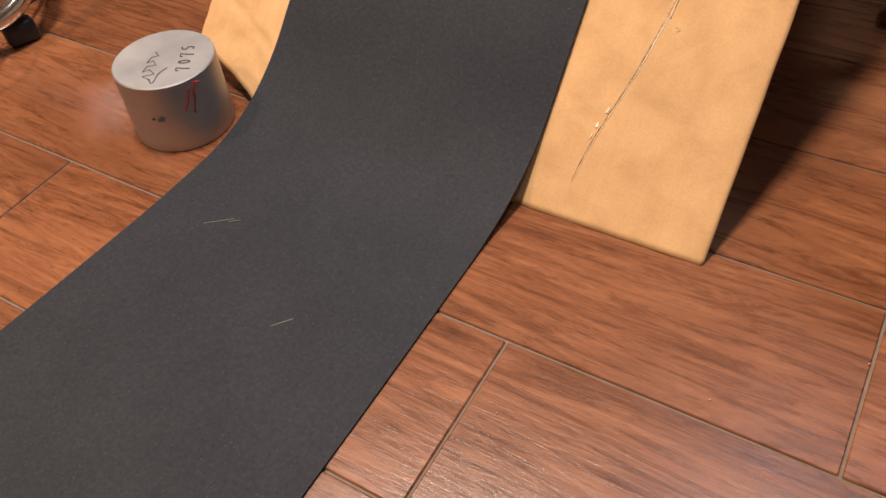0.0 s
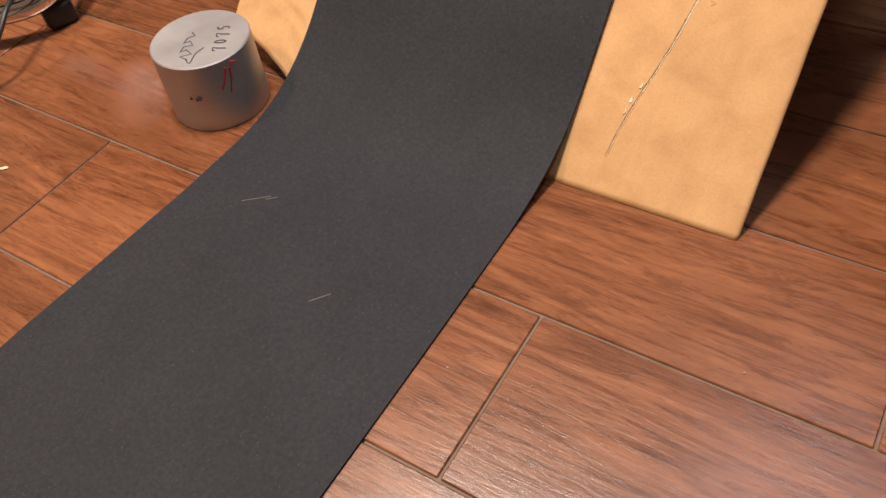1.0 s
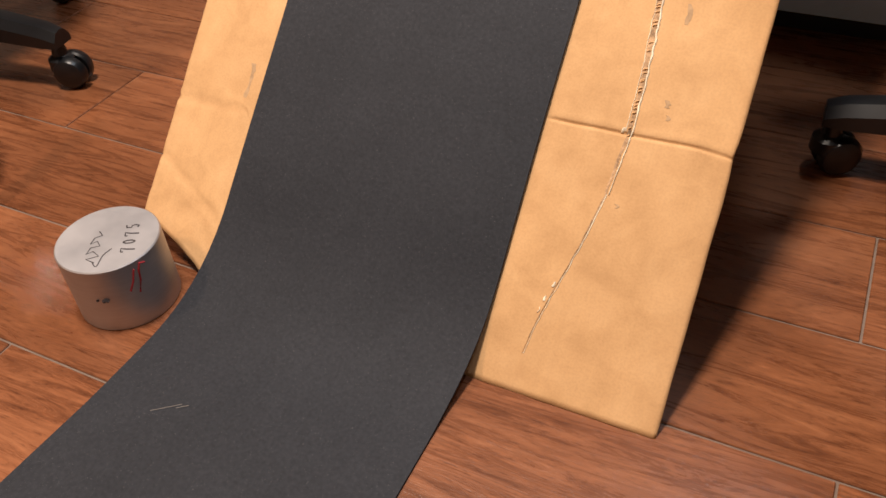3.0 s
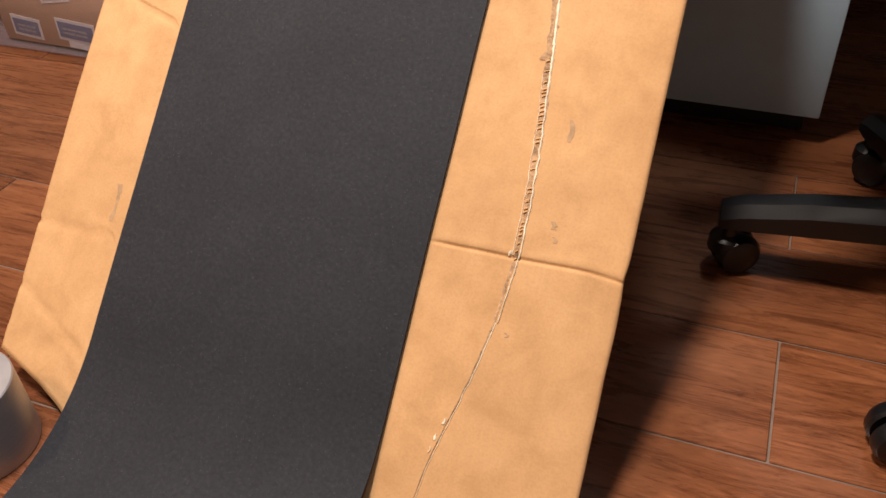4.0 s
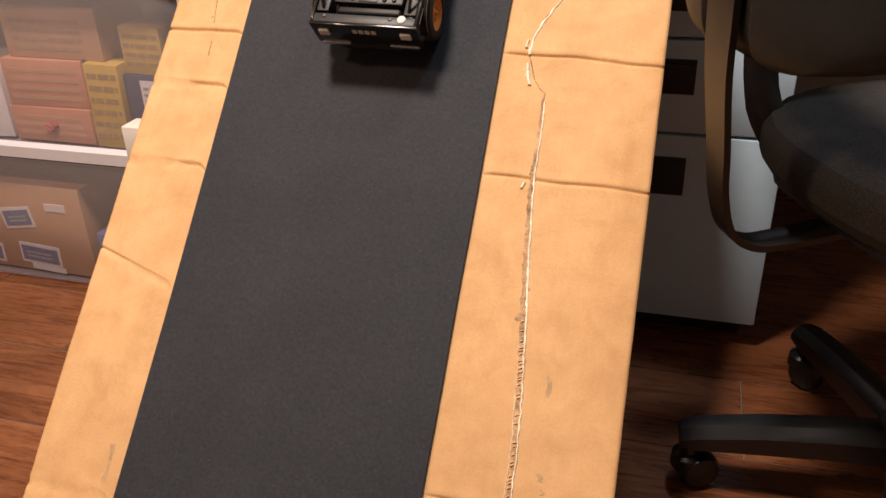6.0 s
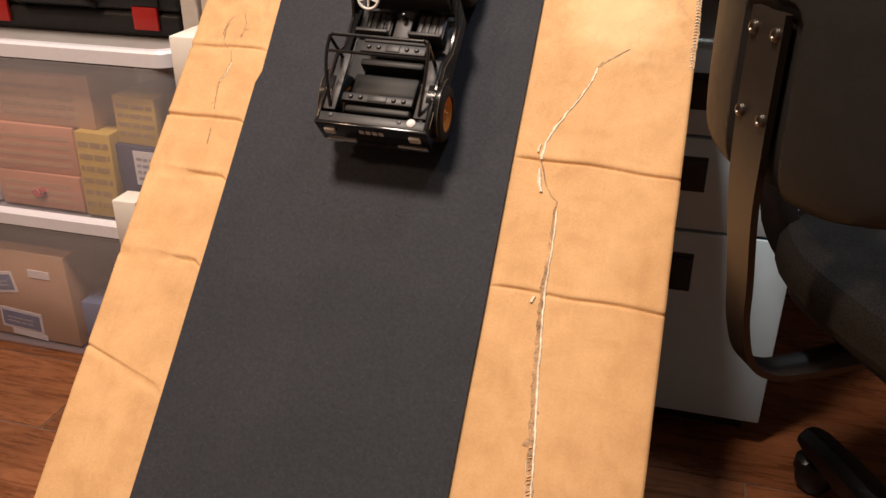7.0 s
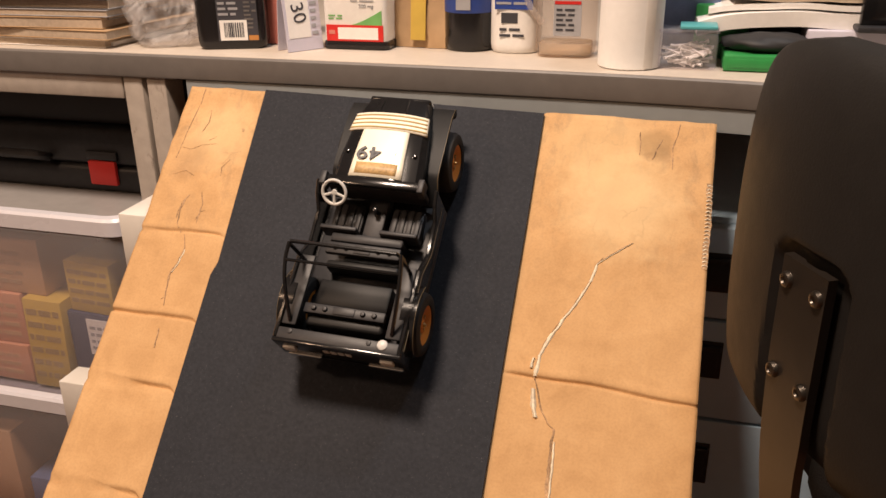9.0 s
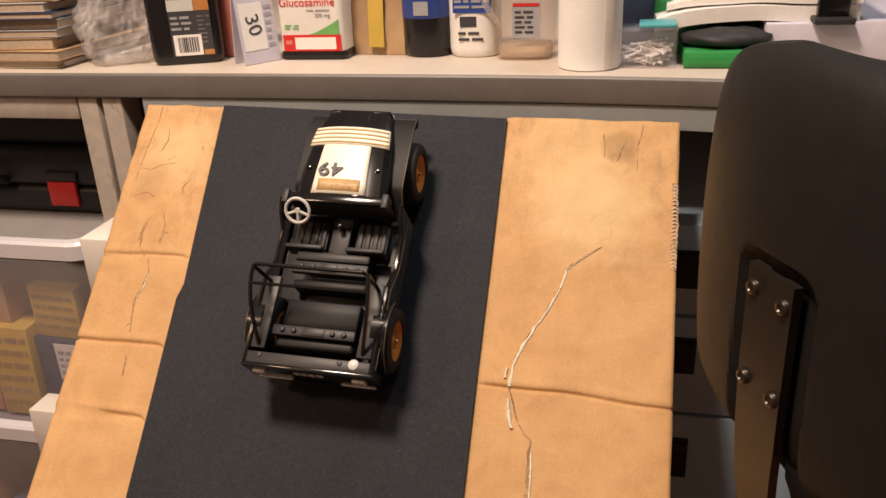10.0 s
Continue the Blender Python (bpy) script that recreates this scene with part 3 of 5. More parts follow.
for line, w in (([(-0.2449, 1.062), (-0.2455, 1.0449), (-0.2486, 1.0243), (-0.2505, 0.9842), (-0.2531, 0.9645)], 0.0010), ([(-0.2194, 0.9181), (-0.2256, 0.9065), (-0.2266, 0.8882)], 0.0012), ([(-0.1943, 0.9000), (-0.1989, 0.8979), (-0.2020, 0.8880)], 0.0009),
                ([(-0.2100, 0.9960), (-0.2170, 0.9905)], 0.0009),
                ([(-0.2225, 0.9130), (-0.2240, 0.8960), (-0.2236, 0.8825), (-0.2150, 0.8700)], 0.0013), ([(-0.2053, 0.9230), (-0.1995, 0.9080), (-0.2000, 0.8840)], 0.0011),
                ([(-0.2480, 0.9790), (-0.2376, 0.9772), (-0.2240, 0.9830), (-0.2072, 0.9866)], 0.0008), ([(-0.2500, 0.9430), (-0.2330, 0.9480), (-0.2210, 0.9420)], 0.0008), ([(-0.2290, 1.0330), (-0.2240, 1.0160), (-0.2300, 1.0020)], 0.0008),
                ([(-0.1830, 0.9670), (-0.1905, 0.9560), (-0.1890, 0.9440)], 0.0009), ([(-0.2060, 0.7960), (-0.2110, 0.7900)], 0.0010), ([(0.2758, 1.0360), (0.2775, 1.0082)], 0.0010), ([(0.2990, 1.0280), (0.2940, 1.0150), (0.2909, 1.0040)], 0.0012), ([(0.3159, 1.0480), (0.3110, 1.0200), (0.3117, 0.9939)], 0.0010), ([(0.2750, 0.9030), (0.2700, 0.8985)], 0.0016), ([(0.2530, 0.8870), (0.2470, 0.8790)], 0.0014)):
    # wrinkle shade painted as thin raised strips
    part("wrinkle", ribbon(line, w, 0.0005, int(abs(line[0][0]) * 9000), ragged=0.9), M_TORN_SHADE, panel, "fine wrinkle in the worn cardboard, its shade painted dark")
for x, s, w, le, seed in ((0.2775, 0.387, 0.0045, 0.020, 1), (0.2814, 0.2998, 0.004, 0.007, 2), (0.2850, 0.287, 0.004, 0.005, 3), (0.262, 0.196, 0.003, 0.004, 4), 
                          (-0.1745, 0.238, 0.005, 0.040, 7), (-0.1784, 1.0075, 0.003, 0.004, 8)):
    part("smudge", ribbon([(x, s - le / 2), (x + 0.001, s), (x - 0.001, s + le / 2)], w, 0.0004, seed, ragged=0.9), M_SMUDGE, panel)
part("tear", ribbon([(CARD_R - 0.0030, 0.885), (CARD_R - 0.0026, 0.930), (CARD_R - 0.0030, 0.980)], 0.0056, 0.0003, 51, ragged=0.3), M_TORN_SHADE, panel, "open corrugated edge")
for k in range(22):
    s = 0.888 + k * 0.0042
    part("flute", tube([(CARD_R - 0.0052, s, 0.0003), (CARD_R - 0.0030, s + 0.0012, 0.0009), (CARD_R + 0.0002, s + 0.0004, -0.0006)], 0.00055, 5), M_TORN, panel)


def mat_profile():
    """The mat's middle line in y, z: along the floor, a hollow bend, then up the slope."""
    a = radians(TILT)
    up, out = Vector((math.cos(a), math.sin(a))), Vector((-math.sin(a), math.cos(a)))
    pts = [Vector((-1.35 + 1.26 * i / 40, 0.0)) for i in range(40)]
    p0, p2 = Vector((-0.095, 0.0)), up * 0.115 + out * 0.0006
    for i in range(17):
        t = i / 16
        pts.append(p0 * (1 - t) ** 2 + Vector((0.006, 0.0)) * 2 * t * (1 - t) + p2 * t * t)
    for i in range(1, 61):
        pts.append(up * (0.115 + (1.058 - 0.115) * i / 60) + out * 0.0006)
    return pts


MAT_EDGE = ((-1.40, -0.180), (-0.38, -0.171), (-0.17, -0.1575), (0.00, -0.1560), (0.40, -0.1553), (0.60, -0.1570), (0.826, -0.1605), (0.830, -0.1560), (1.10, -0.1670))


def mat_left(s):
    """The mat's wavering long edge."""
    for (s0, x0), (s1, x1) in zip(MAT_EDGE, MAT_EDGE[1:]):
        if s <= s1:
            return x0 + (x1 - x0) * (s - s0) / (s1 - s0)
    return MAT_EDGE[-1][1]


def mat_sheet():
    bm = bmesh.new()
    pts = mat_profile()
    rows, run = [], 0.0
    for i, p in enumerate(pts):
        d = (pts[min(i + 1, len(pts) - 1)] - pts[max(i - 1, 0)]).normalized()
        n = Vector((-d.y, d.x))
        run += (p - pts[i - 1]).length if i else 0
        s = run - 1.345
        left = mat_left(s)
        right = 0.1690 + 0.0027 * min(1, max(0, s / 0.1 + 0.5)) + 0.0008 * noise.noise(Vector((s * 6, 0, 0)))
        wave = 0.0005 * noise.noise(Vector((s * 8, 2.2, 0)))
        row = []
        for k in range(13):
            x = left + (right - left) * k / 12
            skew = d * (0.0065 * (1 - k / 6) * max(0, s - 0.8) / 0.26)
            row.append(bm.verts.new((x, p.x + skew.x + n.x * (0.0028 + wave), p.y + skew.y + n.y * (0.0028 + wave))))
        for k in range(12, -1, -1):
            x = left + (right - left) * k / 12
            skew = d * (0.0065 * (1 - k / 6) * max(0, s - 0.8) / 0.26)
            row.append(bm.verts.new((x, p.x + skew.x + n.x * 0.0001, p.y + skew.y + n.y * 0.0001)))
        rows.append(row)
    for a, b in zip(rows, rows[1:]):
        for i in range(26):
            j = (i + 1) % 26
            bm.faces.new((a[i], a[j], b[j], b[i]))
    bm.faces.new(rows[0])
    bm.faces.new(rows[-1][::-1])
    bmesh.ops.recalc_face_normals(bm, faces=bm.faces)
    return bm


mat_ob = tagged(part("rubber_mat", mat_sheet(), M_MAT), "long black speckled rubber mat lying over the cardboard ramp", "mat")
for x, y, a, le in ((-0.080, -0.150, 38, 0.030), (-0.066, -0.143, 38, 0.012), (0.055, -0.222, 50, 0.02)):
    part("scratch", box(-le / 2, -0.00035, 0, le / 2, 0.00035, 0.0003), M_EDGE, mat_ob, matrix=pose(x, y, 0.0030, 0, 0, a))

# ---- the toy car near the top of the slope ----
def wheel(car, x, y, side):
    """A fat tyre with an orange disc, turned to its side."""
    turn = pose(x, y, 0.0305, 0, 90 * side, 0) @ Matrix.Diagonal((0.897, 0.897, 0.84, 1))
    w = part("wheel", lathe([(0.017, -0.012), (0.021, -0.012), (0.0235, -0.006), (0.0235, 0.006), (0.021, 0.009), (0.017, 0.009)], 28), M_ORANGE, car, matrix=turn)
    part("tyre", lathe([(0.0215, -0.0125), (0.027, -0.0135), (0.0318, -0.0115), (0.0338, -0.0075), (0.0340, 0.0), (0.0338, 0.0075), (0.0318, 0.0115), (0.027, 0.0135), (0.0215, 0.0125), (0.0215, -0.0125)], 36), M_TYRE, w, "fat black rubber tyre")
    part("rim", lathe([(0.0, 0.0085), (0.004, 0.0088), (0.006, 0.0070), (0.013, 0.0062), (0.016, 0.0080), (0.0185, 0.0100), (0.0205, 0.0112), (0.0215, 0.0105), (0.0215, -0.010), (0.0, -0.010)], 28), M_ORANGE, w, "dull orange wheel disc")
    part("hub", lathe([(0.0, 0.0125), (0.0016, 0.0122), (0.0022, 0.0108), (0.0022, 0.008), (0, 0.008)], 12), M_BRASS, w, "small brass axle pin")
    for k in range(5):
        a = 2 * math.pi * k / 5
        part("rim_hole", lathe([(0.0, 0.0078), (0.0022, 0.0077), (0.0022, 0.0055), (0, 0.0055)], 10), M_GOLD, w, matrix=pose(0.0105 * math.cos(a), 0.0105 * math.sin(a), 0))
    return w


def arch(x0, x1, y, r0, r1, a0, a1, steps=14, bm=None):
    """A mudguard: a bent strip over a wheel."""
    bm = bm or bmesh.new()
    rows = []
    for i in range(steps + 1):
        a = radians(a0 + (a1 - a0) * i / steps)
        c, s = math.cos(a), math.sin(a)
        rows.append([bm.verts.new((x, y + r * c, 0.034 + r * s)) for x, r in ((x0, r0), (x1, r0), (x1, r1), (x0, r1))])
    for a, b in zip(rows, rows[1:]):
        for i in range(4):
            j = (i + 1) % 4
            bm.faces.new((a[i], a[j], b[j], b[i]))
    bm.faces.new(rows[0])
    bm.faces.new(rows[-1][::-1])
    bmesh.ops.recalc_face_normals(bm, faces=bm.faces)
    return bm


HOOD = [(0.126, 0.0455, 0.079), (0.150, 0.0435, 0.081), (0.175, 0.0400, 0.080), (0.196, 0.0360, 0.0775), (0.207, 0.0330, 0.074), (0.211, 0.0310, 0.066)]


def hood_z(x, y):
    """The bonnet's height over the ground at x, y."""
    for (y0, w0, z0), (y1, w1, z1) in zip(HOOD, HOOD[1:]):
        if y0 <= y <= y1:
            t = (y - y0) / (y1 - y0)
            w, z = w0 + (w1 - w0) * t, z0 + (z1 - z0) * t
            return z - 0.006 * abs(x / w) ** 2.4
    return 0.079


def hood_mesh():
    rings = []
    for y, w, z in HOOD:
        ring = [(-w, y, 0.045)]
        for k in range(17):
            x = -w + 2 * w * k / 16
            ridge = 0.0012 if 0.30 < abs(x / w) < 0.42 else 0.0
            ring.append((x * (1.0 if abs(x) < w else 0.99), y, z - 0.006 * abs(x / w) ** 2.4 - (0.004 if abs(x) >= w * 0.999 else 0) + ridge))
        ring.append((w, y, 0.045))
        rings.append(ring)
    return loft(rings)


def decal(x0, x1, y0, y1, lift, taper=0.0, n=14, rows=6):
    """A thin sheet that follows the bonnet."""
    bm = bmesh.new()
    g = []
    for j in range(rows + 1):
        y = y0 + (y1 - y0) * j / rows
        f = 1 - taper * j / rows
        g.append([(bm.verts.new((x, y, hood_z(x, y) + lift)), bm.verts.new((x, y, hood_z(x, y) - 0.001))) for x in ((x0 + (x1 - x0) * i / n) * f for i in range(n + 1))])
    for a, b in zip(g, g[1:]):
        for i in range(n):
            bm.faces.new((a[i][0], a[i + 1][0], b[i + 1][0], b[i][0]))
            bm.faces.new((a[i][1], b[i][1], b[i + 1][1], a[i + 1][1]))
    for row, flip in ((g[0], 1), (g[-1], 0)):
        for i in range(n):
            f = (row[i][1], row[i + 1][1], row[i + 1][0], row[i][0])
            bm.faces.new(f if flip else f[::-1])
    for a, b in zip(g, g[1:]):
        bm.faces.new((a[0][0], b[0][0], b[0][1], a[0][1]))
        bm.faces.new((a[-1][1], b[-1][1], b[-1][0], a[-1][0]))
    return bm


def toy_car(m):
    car = thing("toy_car", m, "glossy black open toy off-road car with orange wheels on the mat", "toy car")
    # tub: open box with sills, floor, sides that step up behind
    side = [(-0.048, 0.030), (0.128, 0.030), (0.128, 0.070), (0.116, 0.064), (0.104, 0.050), (0.072, 0.048), (0.060, 0.056), (0.050, 0.062), (-0.044, 0.062), (-0.048, 0.058)]
    for sx in (-1, 1):
        bm = bmesh.new()
        x0, x1 = (0.0575, 0.0615) if sx > 0 else (-0.0615, -0.0575)
        a = [bm.verts.new((x0, y, z)) for y, z in side]
        b = [bm.verts.new((x1, y, z)) for y, z in side]
        bm.faces.new(a)
        bm.faces.new(b[::-1])
        for i in range(len(side)):
            j = (i + 1) % len(side)
            bm.faces.new((a[i], b[i], b[j], a[j]))
        bmesh.ops.recalc_face_normals(bm, faces=bm.faces)
        bmesh.ops.bevel(bm, geom=list(bm.edges), offset=0.0009, segments=1, affect="EDGES")
        part("side_panel", bm, M_GLOSS, car)
        part("stripe", tube([(sx * 0.0622, -0.040, 0.0575), (sx * 0.0622, 0.048, 0.0575), (sx * 0.0622, 0.062, 0.0500), (sx * 0.0622, 0.074, 0.0440), (sx * 0.0622, 0.124, 0.0440)], 0.00026, 6), M_PIN, car, "fine gold pin stripe")
        part("sill", box(sx * 0.058 - 0.004, 0.030, 0.022, sx * 0.058 + 0.004, 0.128, 0.032, 0.002), M_BLACK, car)
    part("floor_pan", box(-0.057, -0.047, 0.026, 0.057, 0.128, 0.031, 0.001), M_BLACK, car)
    part("chassis", box(-0.030, -0.046, 0.016, 0.030, 0.205, 0.027, 0.003), M_BLACK, car)
    part("tail_panel", box(-0.0615, -0.050, 0.026, 0.0615, -0.046, 0.062, 0.001), M_GLOSS, car)
    deck = part("rear_deck", box(-0.058, -0.0475, 0.0575, 0.058, -0.034, 0.0615, 0.0012), M_BLACK, car)
    part("screw", lathe([(0, 0.0026), (0.0026, 0.0024), (0.0046, 0.0012), (0.0050, 0)], 16), M_GREYPLASTIC, deck, "pale round screw head", matrix=pose(0.043, -0.038, 0.0613))
    part("screw", lathe([(0, 0.0016), (0.0022, 0.0012), (0.0026, 0)], 12), M_BLACK, deck, matrix=pose(-0.046, -0.038, 0.0613))
    part("screw", lathe([(0, 0.0016), (0.0022, 0.0012), (0.0026, 0)], 12), M_BLACK, deck, matrix=pose(0.030, -0.038, 0.0613))
    for sx in (-1, 1):
        part("inner_rail", box(sx * 0.050 - 0.007, -0.030, 0.0570, sx * 0.050 + 0.007, 0.052, 0.0608, 0.0012), M_BLACK, car)
        part("tail_lamp", box(sx * 0.047 - 0.006, -0.0530, 0.044, sx * 0.047 + 0.006, -0.0495, 0.053, 0.001), M_GREYPLASTIC, car, "pale square tail lamp")
        part("bumperette", box(sx * 0.040 - 0.017, -0.0512, 0.022, sx * 0.040 + 0.017, -0.0470, 0.028, 0.0015), M_STEEL, car, "short bright rear bumper")
    for k in range(4):
        part("tail_mark", box(-0.0135 + k * 0.0072, -0.0507, 0.0475, -0.0085 + k * 0.0072, -0.0499, 0.0535), M_GREYPLASTIC, car)
    # the cargo well with its studded cross bars
    part("cargo_box", box(-0.036, 0.000, 0.031, 0.036, 0.032, 0.051, 0.003), M_SATIN, car)
    part("cargo_tray", box(-0.040, -0.024, 0.031, 0.036, -0.010, 0.050, 0.004, 3), M_SATIN, car)
    for y, x0, x1, z in ((-0.006, -0.042, 0.037, 0.056), (0.065, -0.038, 0.036, 0.056)):
        bar = part("studded_bar", box(x0, y - 0.0058, z - 0.007, x1, y + 0.0058, z, 0.0012), M_BLACK, car)
        for x in (x0 + 0.010, x0 + 0.021, x1 - 0.021, x1 - 0.010):
            part("stud", lathe([(0, 0.0026), (0.0018, 0.0022), (0.0026, 0.0008), (0.0026, -0.001)], 12), M_BLACK, bar, matrix=pose(x, y, z))
        part("plate", box(x0 + 0.029, y - 0.0042, z - 0.001, x1 - 0.029, y + 0.0042, z + 0.0010, 0.0004), M_BLACK, bar)
    part("bench", box(-0.037, 0.072, 0.031, 0.036, 0.082, 0.055, 0.003), M_BLACK, car)
    part("bench", box(-0.036, 0.046, 0.031, 0.036, 0.055, 0.050, 0.003), M_SATIN, car)
    # two ribbed seats, tunnel and lever
    for sx in (-1, 1):
        seat = part("seat", box(sx * 0.030 - 0.0165, 0.086, 0.031, sx * 0.030 + 0.0165, 0.118, 0.043, 0.003), M_BLACK, car)
        for k in range(4):
            x = sx * 0.030 - 0.0115 + k * 0.0077
            part("rib", box(x - 0.0026, 0.089, 0.0425, x + 0.0026, 0.117, 0.0447, 0.0009), M_BLACK, seat)
        part("backrest", box(sx * 0.030 - 0.0185, 0.082, 0.040, sx * 0.030 + 0.0185, 0.0865, 0.0600, 0.0015), M_BLACK, seat)
    part("tunnel", box(-0.0095, 0.082, 0.031, 0.0095, 0.128, 0.047, 0.0015), M_BLACK, car)
    part("gear_lever", lathe([(0, 0.012), (0.0028, 0.0105), (0.0028, 0.007), (0.0012, 0.005), (0.0012, 0.0), (0.0035, -0.001), (0, -0.001)], 12), M_GLOSS, car, matrix=pose(0.001, 0.108, 0.048))
    # dashboard and cowl with the folded screen frame's feet
    part("dashboard", box(-0.0485, 0.1225, 0.046, 0.0485, 0.1290, 0.077, 0.002), M_BLACK, car)
    cowl = part("cowl", box(-0.0490, 0.1200, 0.0755, 0.0490, 0.1285, 0.0815, 0.0018), M_GLOSS, car)
    for sx in (-1, 1):
        part("screen_hinge", box(sx * 0.0485 - 0.003, 0.117, 0.070, sx * 0.0485 + 0.003, 0.130, 0.0845, 0.0012), M_BLACK, cowl)
    # steering wheel
    st = part("steering_column", tube([(-0.036, 0.123, 0.066), (-0.036, 0.113, 0.0760)], 0.0022, 10), M_BLACK, car)
    tilt = pose(-0.036, 0.112, 0.0768, 42, 0, 0)
    ring = [(0.0118 * math.cos(2 * math.pi * k / 28), 0.0118 * math.sin(2 * math.pi * k / 28), 0) for k in range(29)]
    sw = part("steering_wheel", tube(ring, 0.0016, 8), M_GREYPLASTIC, car, "pale grey three-spoke steering wheel", tilt)
    for a in (200, 340, 270):
        part("spoke", tube([(0, 0, 0), (0.0115 * math.cos(radians(a)), 0.0115 * math.sin(radians(a)), 0)], 0.0013, 6), M_GREYPLASTIC, sw)
    part("spoke_hub", lathe([(0, 0.0016), (0.0026, 0.0012), (0.0028, -0.001), (0, -0.001)], 12), M_GREYPLASTIC, sw)
    # bonnet, its sticker, stripes and number
    bonnet = part("bonnet", hood_mesh(), M_GLOSS, car, "glossy black ribbed bonnet")
    for sx in (-1, 1):
        part("bonnet_rib", tube([(sx * w * 0.36, y, hood_z(w * 0.36, y) + 0.0006) for y, w, z in [(0.130, 0.0452, 0), (0.150, 0.0435, 0), (0.175, 0.040, 0), (0.196, 0.036, 0), (0.206, 0.0335, 0)]], 0.0014, 6, 0.7), M_GLOSS, bonnet)
        part("bonnet_catch", lathe([(0, 0.003), (0.0018, 0.0026), (0.0022, 0)], 10), M_GLOSS, bonnet, matrix=pose(sx * 0.034, 0.152, hood_z(0.034, 0.152)))
    st_main = part("sticker", decal(-0.0265, 0.0265, 0.1295, 0.187, 0.0016, 0.16), M_STICKER, bonnet, "cream paper sticker with rubbed print")
    band = part("sticker_band", decal(-0.0398, 0.0398, 0.1725, 0.1895, 0.0019, 0.07, 22, 4), M_STICKER, bonnet, "cream band with gold stripes")
    for k in range(4):
        y = 0.1742 + k * 0.0040
        part("gold_stripe", decal(-0.0394 + k * 0.0008, 0.0394 - k * 0.0008, y, y + 0.0014, 0.0023, 0.012, 22, 1), M_GOLD, band)
    part("rubbed_print", decal(-0.0210, 0.0205, 0.1318, 0.1415, 0.0021, 0.0, 14, 2), M_RUBBED, st_main, "tan print, half rubbed off")
    lettering("number", "49", 0.0215, M_PRINT, st_main, pose(-0.0105, 0.1500, hood_z(0.011, 0.1500) + 0.0026, 0, 0, 180) @ Matrix.Diagonal((1.15, 0.90, 1, 1)), 0.0002, 0.0002)
    part("grille", box(-0.032, 0.207, 0.038, 0.032, 0.2125, 0.068, 0.003), M_GLOSS, car)
    for k in range(7):
        # slot shade painted as thin near-black blocks on the grille
        part("grille_slot", box(-0.0195 + k * 0.0065 - 0.0017, 0.2122, 0.044, -0.0195 + k * 0.0065 + 0.0017, 0.2134, 0.062, 0.0004), M_RECESS, car)
    for sx in (-1, 1):
        part("headlight", lathe([(0, 0.0035), (0.005, 0.0025), (0.0072, 0.0), (0.0072, -0.003)], 18), M_GREYPLASTIC, car, matrix=pose(sx * 0.0250, 0.2122, 0.055, -90, 0, 0))
    part("front_bumper", box(-0.050, 0.214, 0.030, 0.050, 0.221, 0.039, 0.002), M_BLACK, car)
    # mudguards: front ones flat on top, rear ones bent over the wheel
    for sx in (-1, 1):
        xa, xb = (0.028, 0.0550) if sx > 0 else (-0.0530, -0.028)
        prof = [(0.1255, 0.039), (0.1300, 0.044), (0.142, 0.0585), (0.148, 0.0605), (0.200, 0.0605), (0.210, 0.056), (0.212, 0.052), (0.2085, 0.052), (0.198, 0.0575), (0.150, 0.0575), (0.145, 0.0555), (0.1335, 0.041), (0.1290, 0.039)]
        bm = bmesh.new()
        a = [bm.verts.new((xa, y, z)) for y, z in prof]
        b = [bm.verts.new((xb, y, z)) for y, z in prof]
        for i in range(len(prof)):
            j = (i + 1) % len(prof)
            bm.faces.new((a[i], b[i], b[j], a[j]))
        bm.faces.new(a)
        bm.faces.new(b[::-1])
        bmesh.ops.recalc_face_normals(bm, faces=bm.faces)
        g = part("front_mudguard", bm, M_SATIN, car)
        if sx > 0:
            part("stripe", tube([(sx * 0.0550, y, z + 0.0002) for y, z in prof[1:6]], 0.00026, 6), M_PIN, g, "fine gold pin stripe")
        g = part("rear_mudguard", arch(min(sx * 0.052, sx * 0.0660), max(sx * 0.052, sx * 0.0660), 0.0, 0.0345, 0.0365, 40, 168), M_GLOSS, car)
        part("stripe", tube([(sx * 0.0662, 0.0366 * math.cos(radians(a)), 0.034 + 0.0366 * math.sin(radians(a))) for a in range(42, 168, 9)], 0.00026, 6), M_PIN, g, "fine gold pin stripe")
    # roll bar: hoop, two rear stays and cross tube
    hoop = [(-0.052, 0.046, 0.060), (-0.0545, 0.046, 0.096), (-0.051, 0.046, 0.103), (0.049, 0.046, 0.103), (0.0525, 0.046, 0.096), (0.052, 0.046, 0.060)]
    bar = part("roll_bar", tube(hoop, 0.0020, 10), M_GLOSS, car, "glossy black tubular roll bar")
    part("cross_tube", tube([(-0.0545, 0.028, 0.0955), (0.0535, 0.028, 0.0955)], 0.0018, 8), M_GLOSS, bar)
    for sx in (-1, 1):
        part("stay", tube(smooth_line([(sx * 0.053, 0.046, 0.101), (sx * 0.0545, 0.028, 0.0955), (sx * 0.0535, 0.004, 0.083), (sx * 0.049, -0.026, 0.061)], 4), 0.0019, 8), M_GLOSS, bar)
    # the body sits a little back and high over its axles
    def set_back(o):
        def move(y):
            y = y + 0.003 - 0.015 * min(1, max(0, (y + 0.046) / 0.092))
            return y if y < 0.112 else 0.112 + (y - 0.112) * 1.20

        m = o.matrix_basis.copy()
        if m == Matrix():
            for v in o.data.vertices:
                v.co.y = move(v.co.y)
            for k in o.children:
                set_back(k)
        else:
            m.translation.y = move(m.translation.y)
            o.matrix_basis = m

